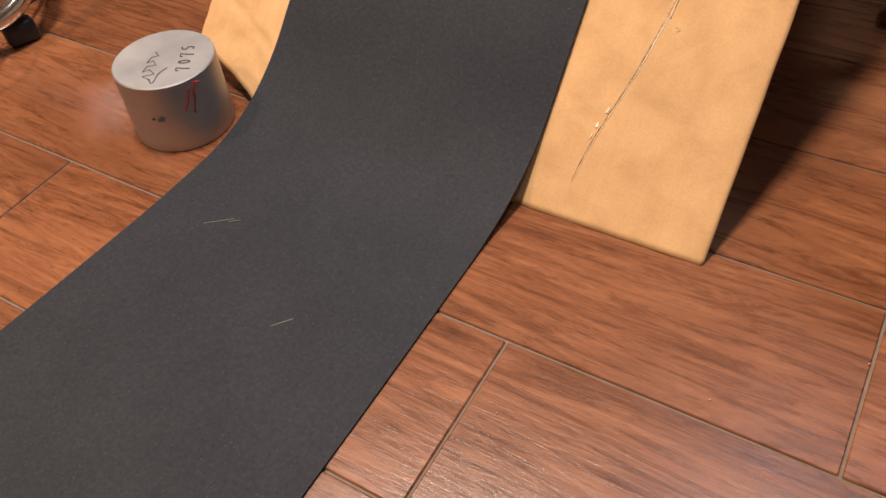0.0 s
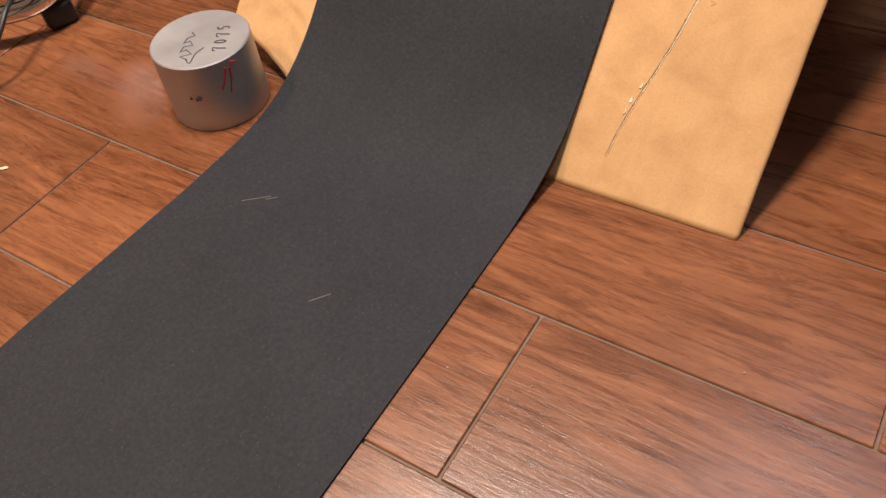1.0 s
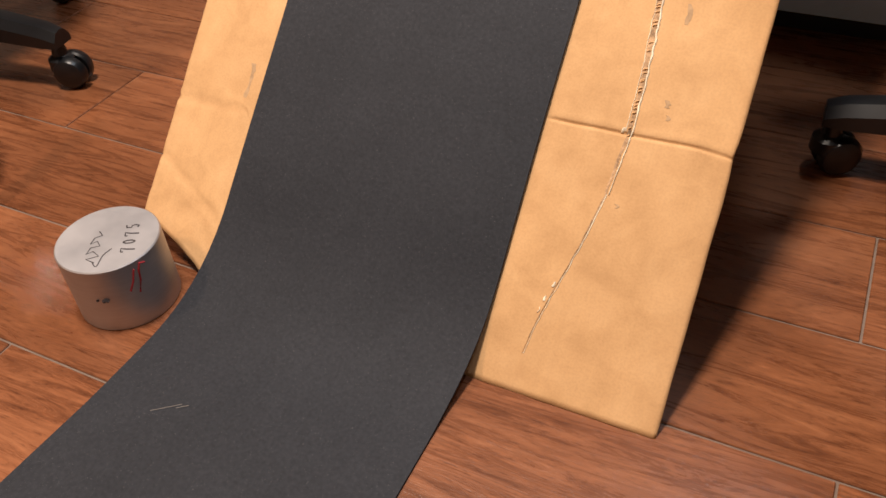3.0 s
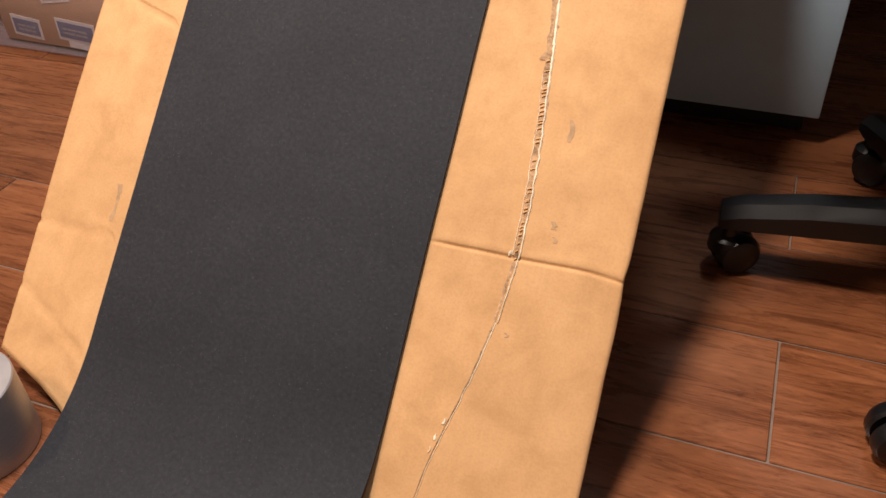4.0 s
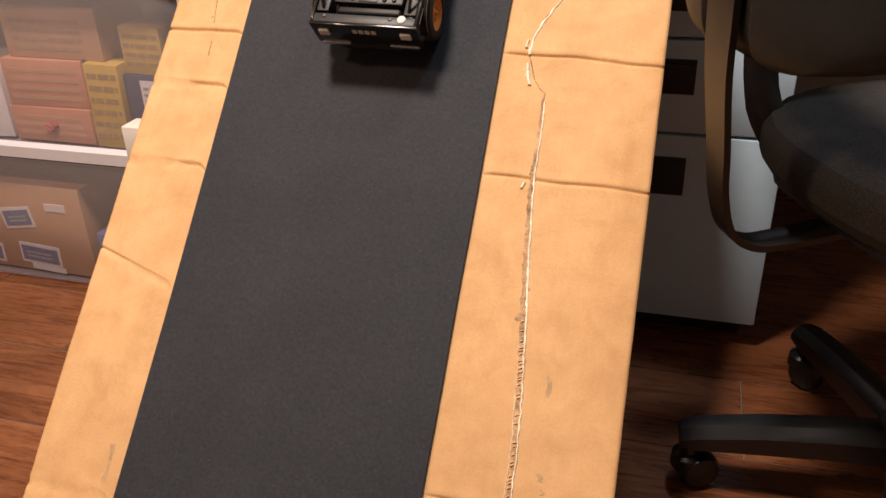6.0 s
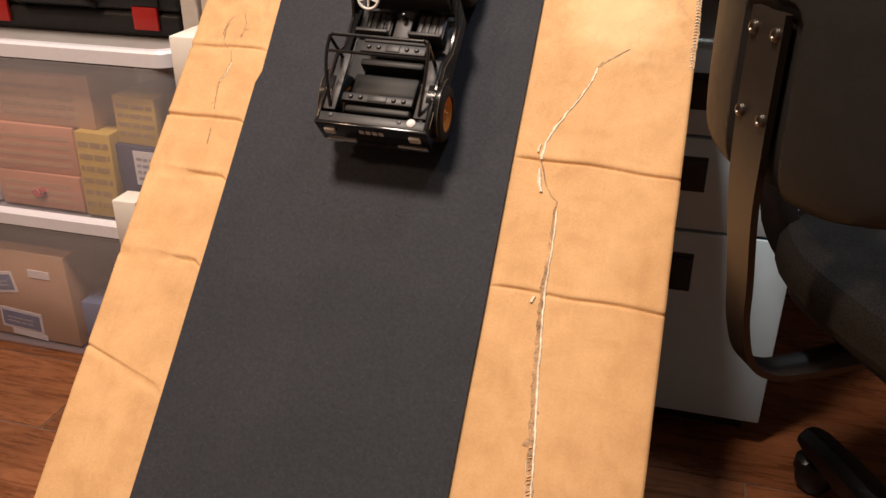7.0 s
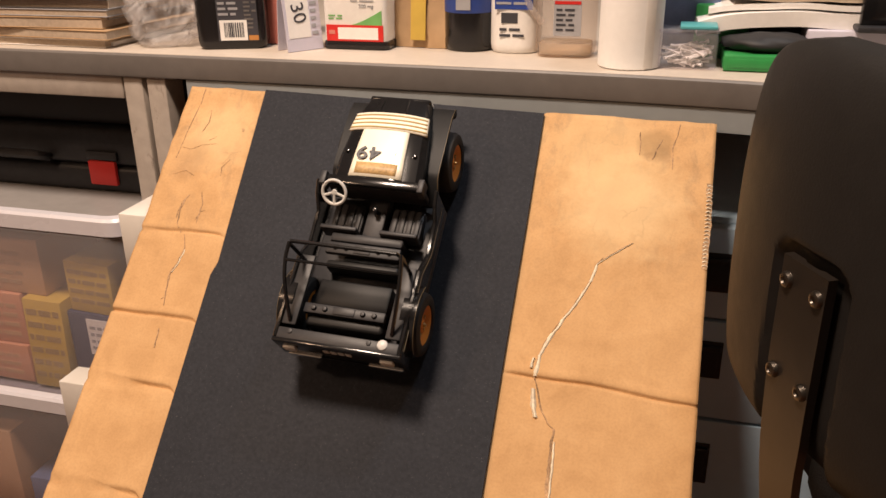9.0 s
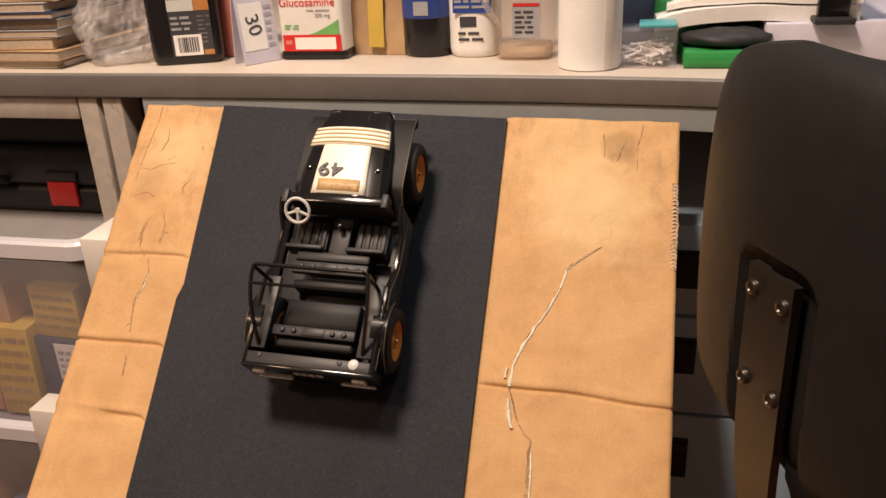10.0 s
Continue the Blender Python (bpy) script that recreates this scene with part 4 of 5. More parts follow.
    for o in car.children:
        if not o.name.startswith("rear_mudguard"):
            set_back(o)
    for o in car.children:
        if not o.name.startswith(("rear_mudguard", "chassis")):
            o.matrix_basis = pose(0, 0, 0.008) @ o.matrix_basis
    # wheels
    for sx in (-1, 1):
        wheel(car, sx * 0.0565, 0.0, sx)
        wheel(car, sx * 0.0490, 0.174, sx)
    part("axle", tube([(-0.055, 0, 0.0305), (0.055, 0, 0.0305)], 0.003, 8), M_BLACK, car)
    part("axle", tube([(-0.05, 0.174, 0.0305), (0.05, 0.174, 0.0305)], 0.003, 8), M_BLACK, car)
    return car


CAR_S, CAR_X, CAR_YAW = 0.786, 0.0290, -1.6
toy_car(RAMP @ pose(CAR_X, CAR_S, 0.0036, 0, 0, CAR_YAW) @ Matrix.Scale(1.03, 4))

# ---- the aluminium billet beside the ramp ----
BX, BY, BR, BH = -0.2235, -0.0405, 0.0543, 0.0835
billet = part("metal_billet", lathe([(0, 0), (BR - 0.001, 0), (BR, 0.001), (BR, BH - 0.0012), (BR - 0.0012, BH), (0, BH)], 72), M_ALU, matrix=pose(BX, BY, 0))
tagged(billet, "solid aluminium round billet with marker writing, standing on the floor", "metal billet")
digit_lines = {"7": [(-0.55, 0.55), (-0.5, 0.85), (0.5, 0.95), (0.15, 0.1), (-0.05, -0.95)], "0": [(0.0, 0.8), (-0.4, 0.3), (-0.35, -0.5), (0.0, -0.8), (0.4, -0.3), (0.35, 0.4), (0.0, 0.8)],
               "5": [(0.45, 0.9), (-0.3, 0.8), (-0.35, 0.15), (0.2, 0.15), (0.4, -0.3), (0.1, -0.8), (-0.4, -0.7)]}
for k, ch in enumerate("7075"):
    pts = [((k - 1.5) * 0.0108 + x * 0.0046, y * 0.0066 + 0.0008 * (k % 2), 0) for x, y in digit_lines[ch]]
    part("handwritten_digit", tube(smooth_line(pts, 3) if ch == "0" else pts, 0.0008, 5, 0.3), M_INK, billet, matrix=pose(0.0235, 0.0100, BH + 0.0003, 0, 0, 122) @ Matrix.Scale(1.18, 4))
scrawl = [(-0.030, -0.006), (-0.024, 0.004), (-0.020, -0.008), (-0.012, 0.000), (-0.016, 0.006), (-0.006, 0.004), (-0.004, -0.005), (0.004, 0.000), (0.000, 0.006), (0.010, 0.004), (0.013, -0.003), (0.020, 0.002)]
part("scrawl", tube([(x, y, 0) for x, y in scrawl], 0.0007, 5, 0.3), M_INK, billet, matrix=pose(-0.004, -0.012, BH + 0.0003, 0, 0, 118))
part("scrawl", tube(smooth_line([(-0.012, 0.000, 0), (-0.016, -0.008, 0), (0.0, -0.004, 0), (0.012, -0.006, 0)], 4), 0.0006, 5, 0.3), M_INK, billet, matrix=pose(0.012, -0.024, BH + 0.0003, 0, 0, 96))


def on_side(a, z):
    return (BR + 0.0003) * math.cos(radians(a)), (BR + 0.0003) * math.sin(radians(a)), z


for pts in ([(-22, 0.074), (-27, 0.060), (-33, 0.050)], [(-17, 0.072), (-19, 0.058), (-24, 0.044)], [(-8, 0.075), (-14, 0.078), (-18, 0.068)]):
    part("red_mark", tube([on_side(a, z) for a, z in pts], 0.0010, 6), M_RED_INK, billet, "red marker stroke")
part("spot", tube([on_side(-58, 0.044), on_side(-61, 0.046), on_side(-64, 0.044)], 0.0022, 6), M_INK, billet)
part("spot", tube([on_side(-69, 0.046), on_side(-71, 0.045)], 0.0014, 6), M_INK, billet)

# ---- the desk with its frame ----
DESK_Z = 0.764
desk = thing("desk", pose(0, 0, 0), "beige laminate desk with a thick grey edge and painted steel frame", "desk")
front = [(-1.55, 0.795), (-0.60, 0.794), (-0.15, 0.793), (0.00, 0.791), (0.10, 0.789), (0.18, 0.787), (0.28, 0.782), (0.38, 0.773), (0.46, 0.756), (0.55, 0.728), (0.70, 0.690), (0.95, 0.672), (1.55, 0.670)]
outline = front + [(1.55, 1.55), (-1.55, 1.55)]
part("tabletop", prism([(x, y + 0.003) for x, y in front] + outline[-2:], DESK_Z - 0.029, DESK_Z, 0.0015), M_LAMINATE, desk)


def edge_band():
    prof = [(0.004, DESK_Z - 0.0008), (0.0, DESK_Z - 0.0010), (-0.0020, DESK_Z - 0.0030), (-0.0024, DESK_Z - 0.0060), (-0.0024, DESK_Z - 0.026), (-0.0018, DESK_Z - 0.029), (0.0, DESK_Z - 0.0305), (0.004, DESK_Z - 0.0308)]
    bm = bmesh.new()
    line = smooth_line([(x, y, 0) for x, y in front], 5)
    rows = [[bm.verts.new((p.x, p.y + dy, z)) for dy, z in prof] for p in line]
    for a, b in zip(rows, rows[1:]):
        for i in range(len(prof) - 1):
            bm.faces.new((a[i], b[i], b[i + 1], a[i + 1]))
        bm.faces.new((a[-1], b[-1], b[0], a[0]))
    bm.faces.new(rows[0])
    bm.faces.new(rows[-1][::-1])
    bmesh.ops.recalc_face_normals(bm, faces=bm.faces)
    return bm


part("edge_band", edge_band(), M_EDGE, desk, "thick rounded grey edge")
part("frame_rail", box(-1.5, 0.7975, 0.704, -0.380, 0.835, 0.7335, 0.002), M_FRAME, desk)
part("frame_post", box(-0.378, 0.7965, 0.002, -0.350, 0.838, 0.7335, 0.003), M_FRAME, desk, "scuffed beige steel post")
part("frame_post", box(-0.344, 0.7965, 0.002, -0.316, 0.838, 0.7335, 0.003), M_FRAME, desk, "scuffed beige steel post")
part("frame_post", box(-1.50, 0.80, 0.002, -1.47, 0.84, 0.703, 0.003), M_FRAME, desk)
part("frame_post", box(-1.50, 1.48, 0.002, -1.47, 1.52, 0.7335, 0.003), M_FRAME, desk)
part("frame_post", box(1.45, 0.78, 0.002, 1.48, 0.82, 0.7335, 0.003), M_FRAME, desk)
part("frame_post", box(1.45, 1.48, 0.002, 1.48, 1.52, 0.7335, 0.003), M_FRAME, desk)
part("back_panel", box(-1.46, 1.50, 0.10, 1.44, 1.515, 0.7335, 0.001), M_FRAME, desk)


def apron():
    """A steel strip that follows the desk's edge underneath."""
    line = [p for p in smooth_line([(x, y, 0) for x, y in front], 5) if -0.30 < p.x < 0.52]
    return loft([[(p.x, p.y + dy, z) for dy, z in ((0.0006, 0.708), (0.0006, 0.7328), (0.014, 0.7328), (0.014, 0.708))] for p in line])


part("front_apron", apron(), M_APRON, desk, "grey steel apron", smooth=False)

# ---- drawer cabinet under the desk ----
cab = thing("drawer_cabinet", pose(0.342, 0.791, 0), "blue-grey painted steel drawer cabinet with dark recessed pulls", "cabinet")
part("body", box(-0.110, 0.012, 0.040, 0.176, 0.53, 0.600, 0.003), M_CABINET, cab)
part("plinth", box(-0.100, 0.040, 0.0, 0.160, 0.50, 0.0395, 0.002), M_RECESS, cab)
for z0, z1, p0, p1 in ((0.046, 0.3465, 0.255, 0.314), (0.3505, 0.4815, 0.407, 0.456), (0.4855, 0.598, 0.520, 0.568)):
    d = part("drawer_front", box(-0.110, -0.006, z0, 0.176, 0.0115, z1, 0.0025), M_CABINET, cab)
    part("pull_frame", box(0.002, -0.0078, p0, 0.048, -0.0055, p1, 0.0009), M_BLACK, d, "dark moulded drawer pull")
    # the hollow's shade is painted: a near-black block proud of the frame
    part("pull_recess", box(0.006, -0.0092, p0 + 0.010, 0.043, -0.0072, p1 - 0.012, 0.0009), M_RECESS, d)
    part("pull_lip", box(0.004, -0.0125, p1 - 0.012, 0.046, -0.0072, p1 - 0.005, 0.002), M_BLACK, d)

# ---- storage bins under the desk ----
BIN_L, BIN_R = -1.04, -0.372


def storage_bin(BIN_Y, z0, z1, label, tab_x, tab_z, tab_y):
    b = thing("storage_bin", pose(0, 0, 0), label, "storage bin", "stacked storage bins")
    cx, cy = (BIN_L + BIN_R) / 2, BIN_Y + 0.21
    w, d = BIN_R - BIN_L, 0.42
    rings = []
    for z, k in ((z0, 0.92), (z0 + 0.004, 0.94), (z1 - 0.03, 0.985), (z1 - 0.026, 0.985)):
        rings.append([(cx + x * k, cy + y * (1 - (1 - k) * 0.35), z) for x, y in rounded(w, d, 0.035)])
    wall_bm = loft(rings)
    top = max(wall_bm.faces, key=lambda f: f.calc_center_median().z)
    wall_bm.faces.remove(top)
    shell = part("bin_wall", wall_bm, M_BIN, b, "milky clear plastic wall")
    sol = shell.modifiers.new("thick", "SOLIDIFY")
    sol.thickness = 0.002
    r0, r1 = [], []
    outer, inner = rounded(w, d, 0.035), rounded(w - 0.03, d - 0.03, 0.03)
    rings = [[(cx + x, cy + y, z) for x, y in pts] for pts, z in ((inner, z1 - 0.024), (outer, z1 - 0.024), (outer, z1 - 0.004), (rounded(w - 0.006, d - 0.006, 0.033), z1), (inner, z1), (inner, z1 - 0.024))]
    part("bin_rim", loft(rings, False), M_RIM, b, "white rounded plastic rim")
    part("bin_lid", prism([(cx + x, cy + y) for x, y in rounded(w - 0.029, d - 0.029, 0.03)], z1 - 0.022, z1 - 0.018), M_LID, b, "grey plastic lid")
    part("latch", box(tab_x, tab_y, tab_z - 0.075, tab_x + 0.040, BIN_Y - 0.001, tab_z, 0.002), M_WHITE, b, "white plastic latch")
    return b


storage_bin(0.715, 0.004, 0.2765, "clear plastic storage bin holding a labelled carton, on the floor", -0.461, 0.342, 0.672)
storage_bin(0.745, 0.2595, 0.5525, "clear plastic storage bin full of small cartons, on another bin", -0.3195, 0.597, 0.668)


def carton(name, x0, x1, y0, y1, z0, z1, material, label, rz=0.0, lean=0.0):
    w, d, h = x1 - x0, y1 - y0, z1 - z0
    c = part(name, box(-w / 2, 0, 0, w / 2, d, h, 0.0015), material, matrix=pose((x0 + x1) / 2, y0, z0, 0, lean, rz))
    tagged(c, label, "carton")
    return c


def bars(parent, x0, x1, z0, z1, rows, material, y=-0.0006, seed=1, thick=0.0006):
    """Rows of short bars where there is writing too small to read."""
    rnd = random.Random(seed)
    for r in range(rows):
        z = z1 - (z1 - z0) * (r + 0.5) / rows
        h = (z1 - z0) / rows * 0.45
        x = x0
        while x < x1 - 0.004:
            w = min(x1 - x, 0.006 + rnd.random() * (x1 - x0) * 0.35)
            part("print_bar", box(x, y, z - h / 2, x + w, y + thick, z + h / 2), material, parent, smooth=False)
            x += w + 0.003


c = carton("carton", -0.935, -0.632, 0.738, 1.02, 0.010, 0.188, M_TAN, "brown shipping carton with blue and white labels inside a bin", -1.5)
for x0, x1, z0, z1, rz in ((-0.034, 0.036, 0.088, 0.130, 9), (-0.014, 0.076, 0.014, 0.056, -3), (0.005, 0.080, 0.001, 0.012, -3), (-0.125, -0.055, 0.010, 0.050, -4)):
    lb = part("label_sticker", box(-(x1 - x0) / 2, 0, -(z1 - z0) / 2, (x1 - x0) / 2, 0.001, (z1 - z0) / 2), M_PAPER, c, matrix=pose((x0 + x1) / 2, -0.0012, (z0 + z1) / 2, 0, -rz, 0), smooth=False)
    if z1 - z0 > 0.02:
        part("label_field", box(-(x1 - x0) / 2 + 0.005, -0.0008, -(z1 - z0) / 2 + 0.006, (x1 - x0) / 2 - 0.005, 0.0, (z1 - z0) / 2 - 0.006), M_LABELBLUE, lb, smooth=False)
        bars(lb, -(x1 - x0) / 2 + 0.015, (x1 - x0) / 2 - 0.015, -0.010, 0.006, 2, M_GREYPRINT, -0.0014, int(x0 * -1000))
part("tape", box(0.070, -0.0012, 0.130, 0.115, 0.0, 0.145), M_PAPER, c, smooth=False)
carton("carton", -0.622, -0.500, 0.745, 0.98, 0.010, 0.100, M_LABELBLUE, "pale blue carton inside a bin", 2)
c = carton("carton", -0.755, -0.590, 0.765, 0.90, 0.266, 0.328, M_SALMON, "salmon printed carton inside a bin", -1)
bars(c, -0.07, 0.07, 0.008, 0.05, 3, M_TAN, seed=2)
part("dark_sticker", tube(smooth_line([(-0.012, -0.001, 0.030), (0.0, -0.002, 0.022), (0.012, -0.001, 0.031), (0.0, -0.0015, 0.034)], 4), 0.006, 8, 0.4), M_RED_INK, c, "small dark sticker")
c = carton("carton", -0.750, -0.590, 0.768, 0.90, 0.329, 0.411, M_SALMON, "salmon printed carton inside a bin", 1)
bars(c, -0.07, 0.07, 0.008, 0.07, 4, M_TAN, seed=3)
c = carton("carton", -0.735, -0.545, 0.775, 0.90, 0.412, 0.500, M_TAN, "tan carton lying on other cartons in a bin", -1)
bars(c, -0.08, 0.06, 0.01, 0.07, 4, M_KRAFT, seed=4)
c = carton("carton", -0.583, -0.520, 0.760, 0.86, 0.266, 0.411, M_YELLOW, "tall yellow printed carton inside a bin", 2, 2)
bars(c, -0.027, 0.027, 0.01, 0.135, 6, M_GOLD, seed=5)
c = carton("carton", -0.510, -0.432, 0.775, 0.88, 0.393, 0.471, M_YELLOW, "yellow printed carton on a navy carton in a bin", -4)
bars(c, -0.034, 0.034, 0.01, 0.07, 4, M_GOLD, seed=6)
c = carton("carton", -0.516, -0.428, 0.772, 0.90, 0.266, 0.392, M_NAVY, "navy carton with a white label inside a bin", -2)
part("label_sticker", box(-0.012, -0.001, 0.060, 0.034, 0.0, 0.118), M_PAPER, c, smooth=False)
bars(c, -0.007, 0.029, 0.066, 0.110, 4, M_GREYPRINT, -0.0016, 7)
c = carton("carton", -0.850, -0.765, 0.765, 0.88, 0.266, 0.400, M_PAPER, "white rounded packet inside a bin", 8)

# ---- tool case on the bins ----
case = thing("tool_case", pose(-0.667, 0.893, 0.5352), "black plastic tool case with red latches on a storage bin", "tool case")
part("lower_shell", box(-0.225, 0.0, 0.0, 0.225, 0.26, 0.040, 0.008, 3), M_BLACK, case)
part("upper_shell", box(-0.225, 0.002, 0.041, 0.225, 0.26, 0.100, 0.010, 3), M_BLACK, case)
part("handle", tube(smooth_line([(-0.07, -0.002, 0.050), (-0.068, -0.016, 0.056), (-0.05, -0.020, 0.058), (0.05, -0.020, 0.058), (0.068, -0.016, 0.056), (0.07, -0.002, 0.050)], 4), 0.007, 10), M_BLACK, case)
for x in (-0.125, 0.163):
    part("latch", box(x - 0.023, -0.006, 0.013, x + 0.023, 0.001, 0.050, 0.002), M_RED, case, "red plastic latch")
    part("latch_foot", box(x - 0.026, -0.004, 0.0505, x + 0.026, 0.002, 0.064, 0.002), M_BLACK, case)
dark = part("storage_box", box(-0.25, 0.0, 0.0, 0.25, 0.28, 0.045, 0.006), M_RECESS, matrix=pose(-0.69, 0.91, 0.6362))
tagged(dark, "flat black plastic box lying on the tool case", "box")

# ---- office chair with its back to the ramp ----
CH = pose(0.3967, 0.4050, 0, 0, 0, 27.4)  # local x: the way the chair faces; local y: across


def chair_back():
    """A moulded back: wide, bowed, with soft corners; rear face towards -x."""
    nz, ny = 110, 130
    rows_f, rows_b = [], []
    bm = bmesh.new()
    z0, z1, hw = 0.564, 0.852, 0.205
    for j in range(nz + 1):
        v = -1 + 2 * j / nz
        zz = (z0 + z1) / 2 + (z1 - z0) / 2 * v
        half = hw * (max(0.0, 1 - abs(v) ** 3.6)) ** (1 / 2.4)
        half = max(half, 0.055)
        rf, rb = [], []
        for i in range(ny + 1):
            u = -1 + 2 * i / ny
            y = half * u
            depth = 1.7 * y * y + 0.10 * max(0, zz - 0.71) ** 1.5 * 2
            edge = max(abs(u) ** 6, abs(v) ** 8)
            t = 0.052 * (1 - edge) ** 0.5 + 0.004
            x_mid = depth + 0.030
            qy, qz = abs(y) - 0.018, zz - 0.704
            rim = math.hypot(max(qy, 0), max(qz, 0)) + min(max(qy, qz), 0) - 0.020
            sunk = 0.010 * min(1.0, max(0.0, (0.003 - rim) / 0.007))
            rf.append(bm.verts.new((x_mid - t / 2 + sunk, y, zz)))
            rb.append(bm.verts.new((x_mid + t / 2, y, zz)))
        rows_f.append(rf)
        rows_b.append(rb)
    for g, flip in ((rows_f, 0), (rows_b, 1)):
        for a, b in zip(g, g[1:]):
            for i in range(ny):
                f = (a[i], a[i + 1], b[i + 1], b[i])
                bm.faces.new(f[::-1] if flip else f)
    for i in range(ny):
        bm.faces.new((rows_f[0][i], rows_b[0][i], rows_b[0][i + 1], rows_f[0][i + 1]))
        bm.faces.new((rows_f[-1][i], rows_f[-1][i + 1], rows_b[-1][i + 1], rows_b[-1][i]))
    for a in range(nz):
        bm.faces.new((rows_f[a][0], rows_f[a + 1][0], rows_b[a + 1][0], rows_b[a][0]))
        bm.faces.new((rows_f[a][-1], rows_b[a][-1], rows_b[a + 1][-1], rows_f[a + 1][-1]))
    bmesh.ops.recalc_face_normals(bm, faces=bm.faces)
    return bm


def flat_bar(line, widths, thick):
    """A flat pressed bar along x, z with a raised middle rib."""
    bm = bmesh.new()
    pts = smooth_line([(x, 0, z) for x, z in line], 6)
    rows = []
    for i, p in enumerate(pts):
        d = (pts[min(i + 1, len(pts) - 1)] - pts[max(i - 1, 0)]).normalized()
        n = Vector((d.z, 0, -d.x))
        f = i / (len(pts) - 1) * (len(widths) - 1)
        k = min(int(f), len(widths) - 2)
        w = widths[k] + (widths[k + 1] - widths[k]) * (f - k)
        ring = []
        for s, h in ((-1, -0.5), (-1, 0.5), (-0.45, 0.5), (-0.25, 0.2), (0.25, 0.2), (0.45, 0.5), (1, 0.5), (1, -0.5)):
            ring.append(p + Vector((0, s * w / 2, 0)) - n * (h * thick))
        rows.append(ring)
    return loft(rows)


def star_base(ch, x, y, a0, arm, material, label=""):
    """Five tapered arms on a hub, each with a twin-wheel castor."""
    part("hub", lathe([(0, 0.13), (0.030, 0.13), (0.042, 0.120), (0.045, 0.085), (0.036, 0.070), (0, 0.070)], 24), material, ch, matrix=pose(x, y, 0))
    for k in range(5):
        a = a0 + 72 * k
        m = pose(x, y, 0, 0, 0, a)
        rings = []
        for f, w, top, low in ((0.02, 0.052, 0.122, 0.078), (0.30, 0.050, 0.120, 0.080), (0.65, 0.046, 0.112, 0.074), (0.92, 0.042, 0.100, 0.069), (1.0, 0.036, 0.092, 0.0685)):
            px = arm * f
            rings.append([(px, -w / 2, low), (px, -w / 2, top - 0.014), (px, -w / 4, top - 0.002), (px, 0, top), (px, w / 4, top - 0.002), (px, w / 2, top - 0.014), (px, w / 2, low)])
        am = part("base_arm", loft(rings), material, ch, label, m)
        cs = part("castor", lathe([(0, 0.068), (0.010, 0.067), (0.012, 0.052), (0.020, 0.046), (0.021, 0.030), (0, 0.030)], 16), M_BASE, ch, matrix=pose(x + arm * 0.95 * math.cos(radians(a)), y + arm * 0.95 * math.sin(radians(a)), 0, 0, 0, a * 2.3))
        for sy in (-1, 1):
            part("castor_wheel", lathe([(0, 0.011), (0.014, 0.011), (0.022, 0.008), (0.0255, 0.002), (0.0255, -0.006), (0.023, -0.009), (0, -0.009)], 24), M_BASE, cs, matrix=pose(0.012, sy * 0.0125, 0.0257, -90 * sy, 0, 0))


chair = thing("office_chair", CH, "black office chair with steel back bar and grey fabric seat", "chair", "office chairs")
part("backrest", chair_back(), M_SHELL, chair, "black moulded plastic backrest")
jbar = part("back_bar", flat_bar([(0.004, 0.716), (0.004, 0.650), (0.005, 0.600), (0.008, 0.548), (0.018, 0.475), (0.024, 0.428), (0.038, 0.387), (0.064, 0.368), (0.100, 0.366), (0.170, 0.372), (0.220, 0.374)],
                                 [0.047, 0.047, 0.045, 0.038, 0.033, 0.031, 0.031, 0.034, 0.040, 0.044], 0.007), M_BAR, chair, "dark painted pressed steel bar")
for y, z in ((-0.016, 0.6998), (0.016, 0.6998), (-0.016, 0.6308), (0.016, 0.6308)):
    part("bolt", lathe([(0, 0.0030), (0.0022, 0.0030), (0.0030, 0.0042), (0.0050, 0.0036), (0.0060, 0.0010), (0.0060, 0)], 16), M_BOLT, jbar, "round dark steel bolt head", pose(0.0012, y, z, 0, -90, 0))
# seat: padded disc with a piped edge over a dark pan
rings = []
for z, k in ((0.398, 0.86), (0.404, 0.95), (0.420, 1.0), (0.444, 1.0), (0.458, 0.965), (0.466, 0.88), (0.470, 0.70), (0.467, 0.35), (0.466, 0.05)):
    ring = []
    for i in range(40):
        a = 2 * math.pi * i / 40
        c, s = math.cos(a), math.sin(a)
        rx = 0.225 * (abs(c) ** 2.6 + abs(s) ** 2.6) ** (-1 / 2.6)
        ring.append((0.348 + rx * c * k, rx * s * k, z - 0.010))
    rings.append(ring)
seat = part("seat", loft(rings), M_FABRIC, chair, "worn dark grey fabric seat")
part("seat_pan", prism([(0.333 + x, y) for x, y in rounded(0.36, 0.36, 0.10)], 0.3745, 0.389, 0.004), M_BLACK, chair)
part("mechanism", box(0.19, -0.07, 0.345, 0.39, 0.07, 0.3742, 0.01), M_BLACK, chair)
part("gas_column", lathe([(0, 0.346), (0.016, 0.346), (0.016, 0.24), (0.025, 0.238), (0.027, 0.12), (0, 0.12)], 20), M_BLACK, chair, matrix=pose(0.2907, -0.0548, 0))
star_base(chair, 0.2907, -0.0548, 156.6, 0.266, M_BASE)
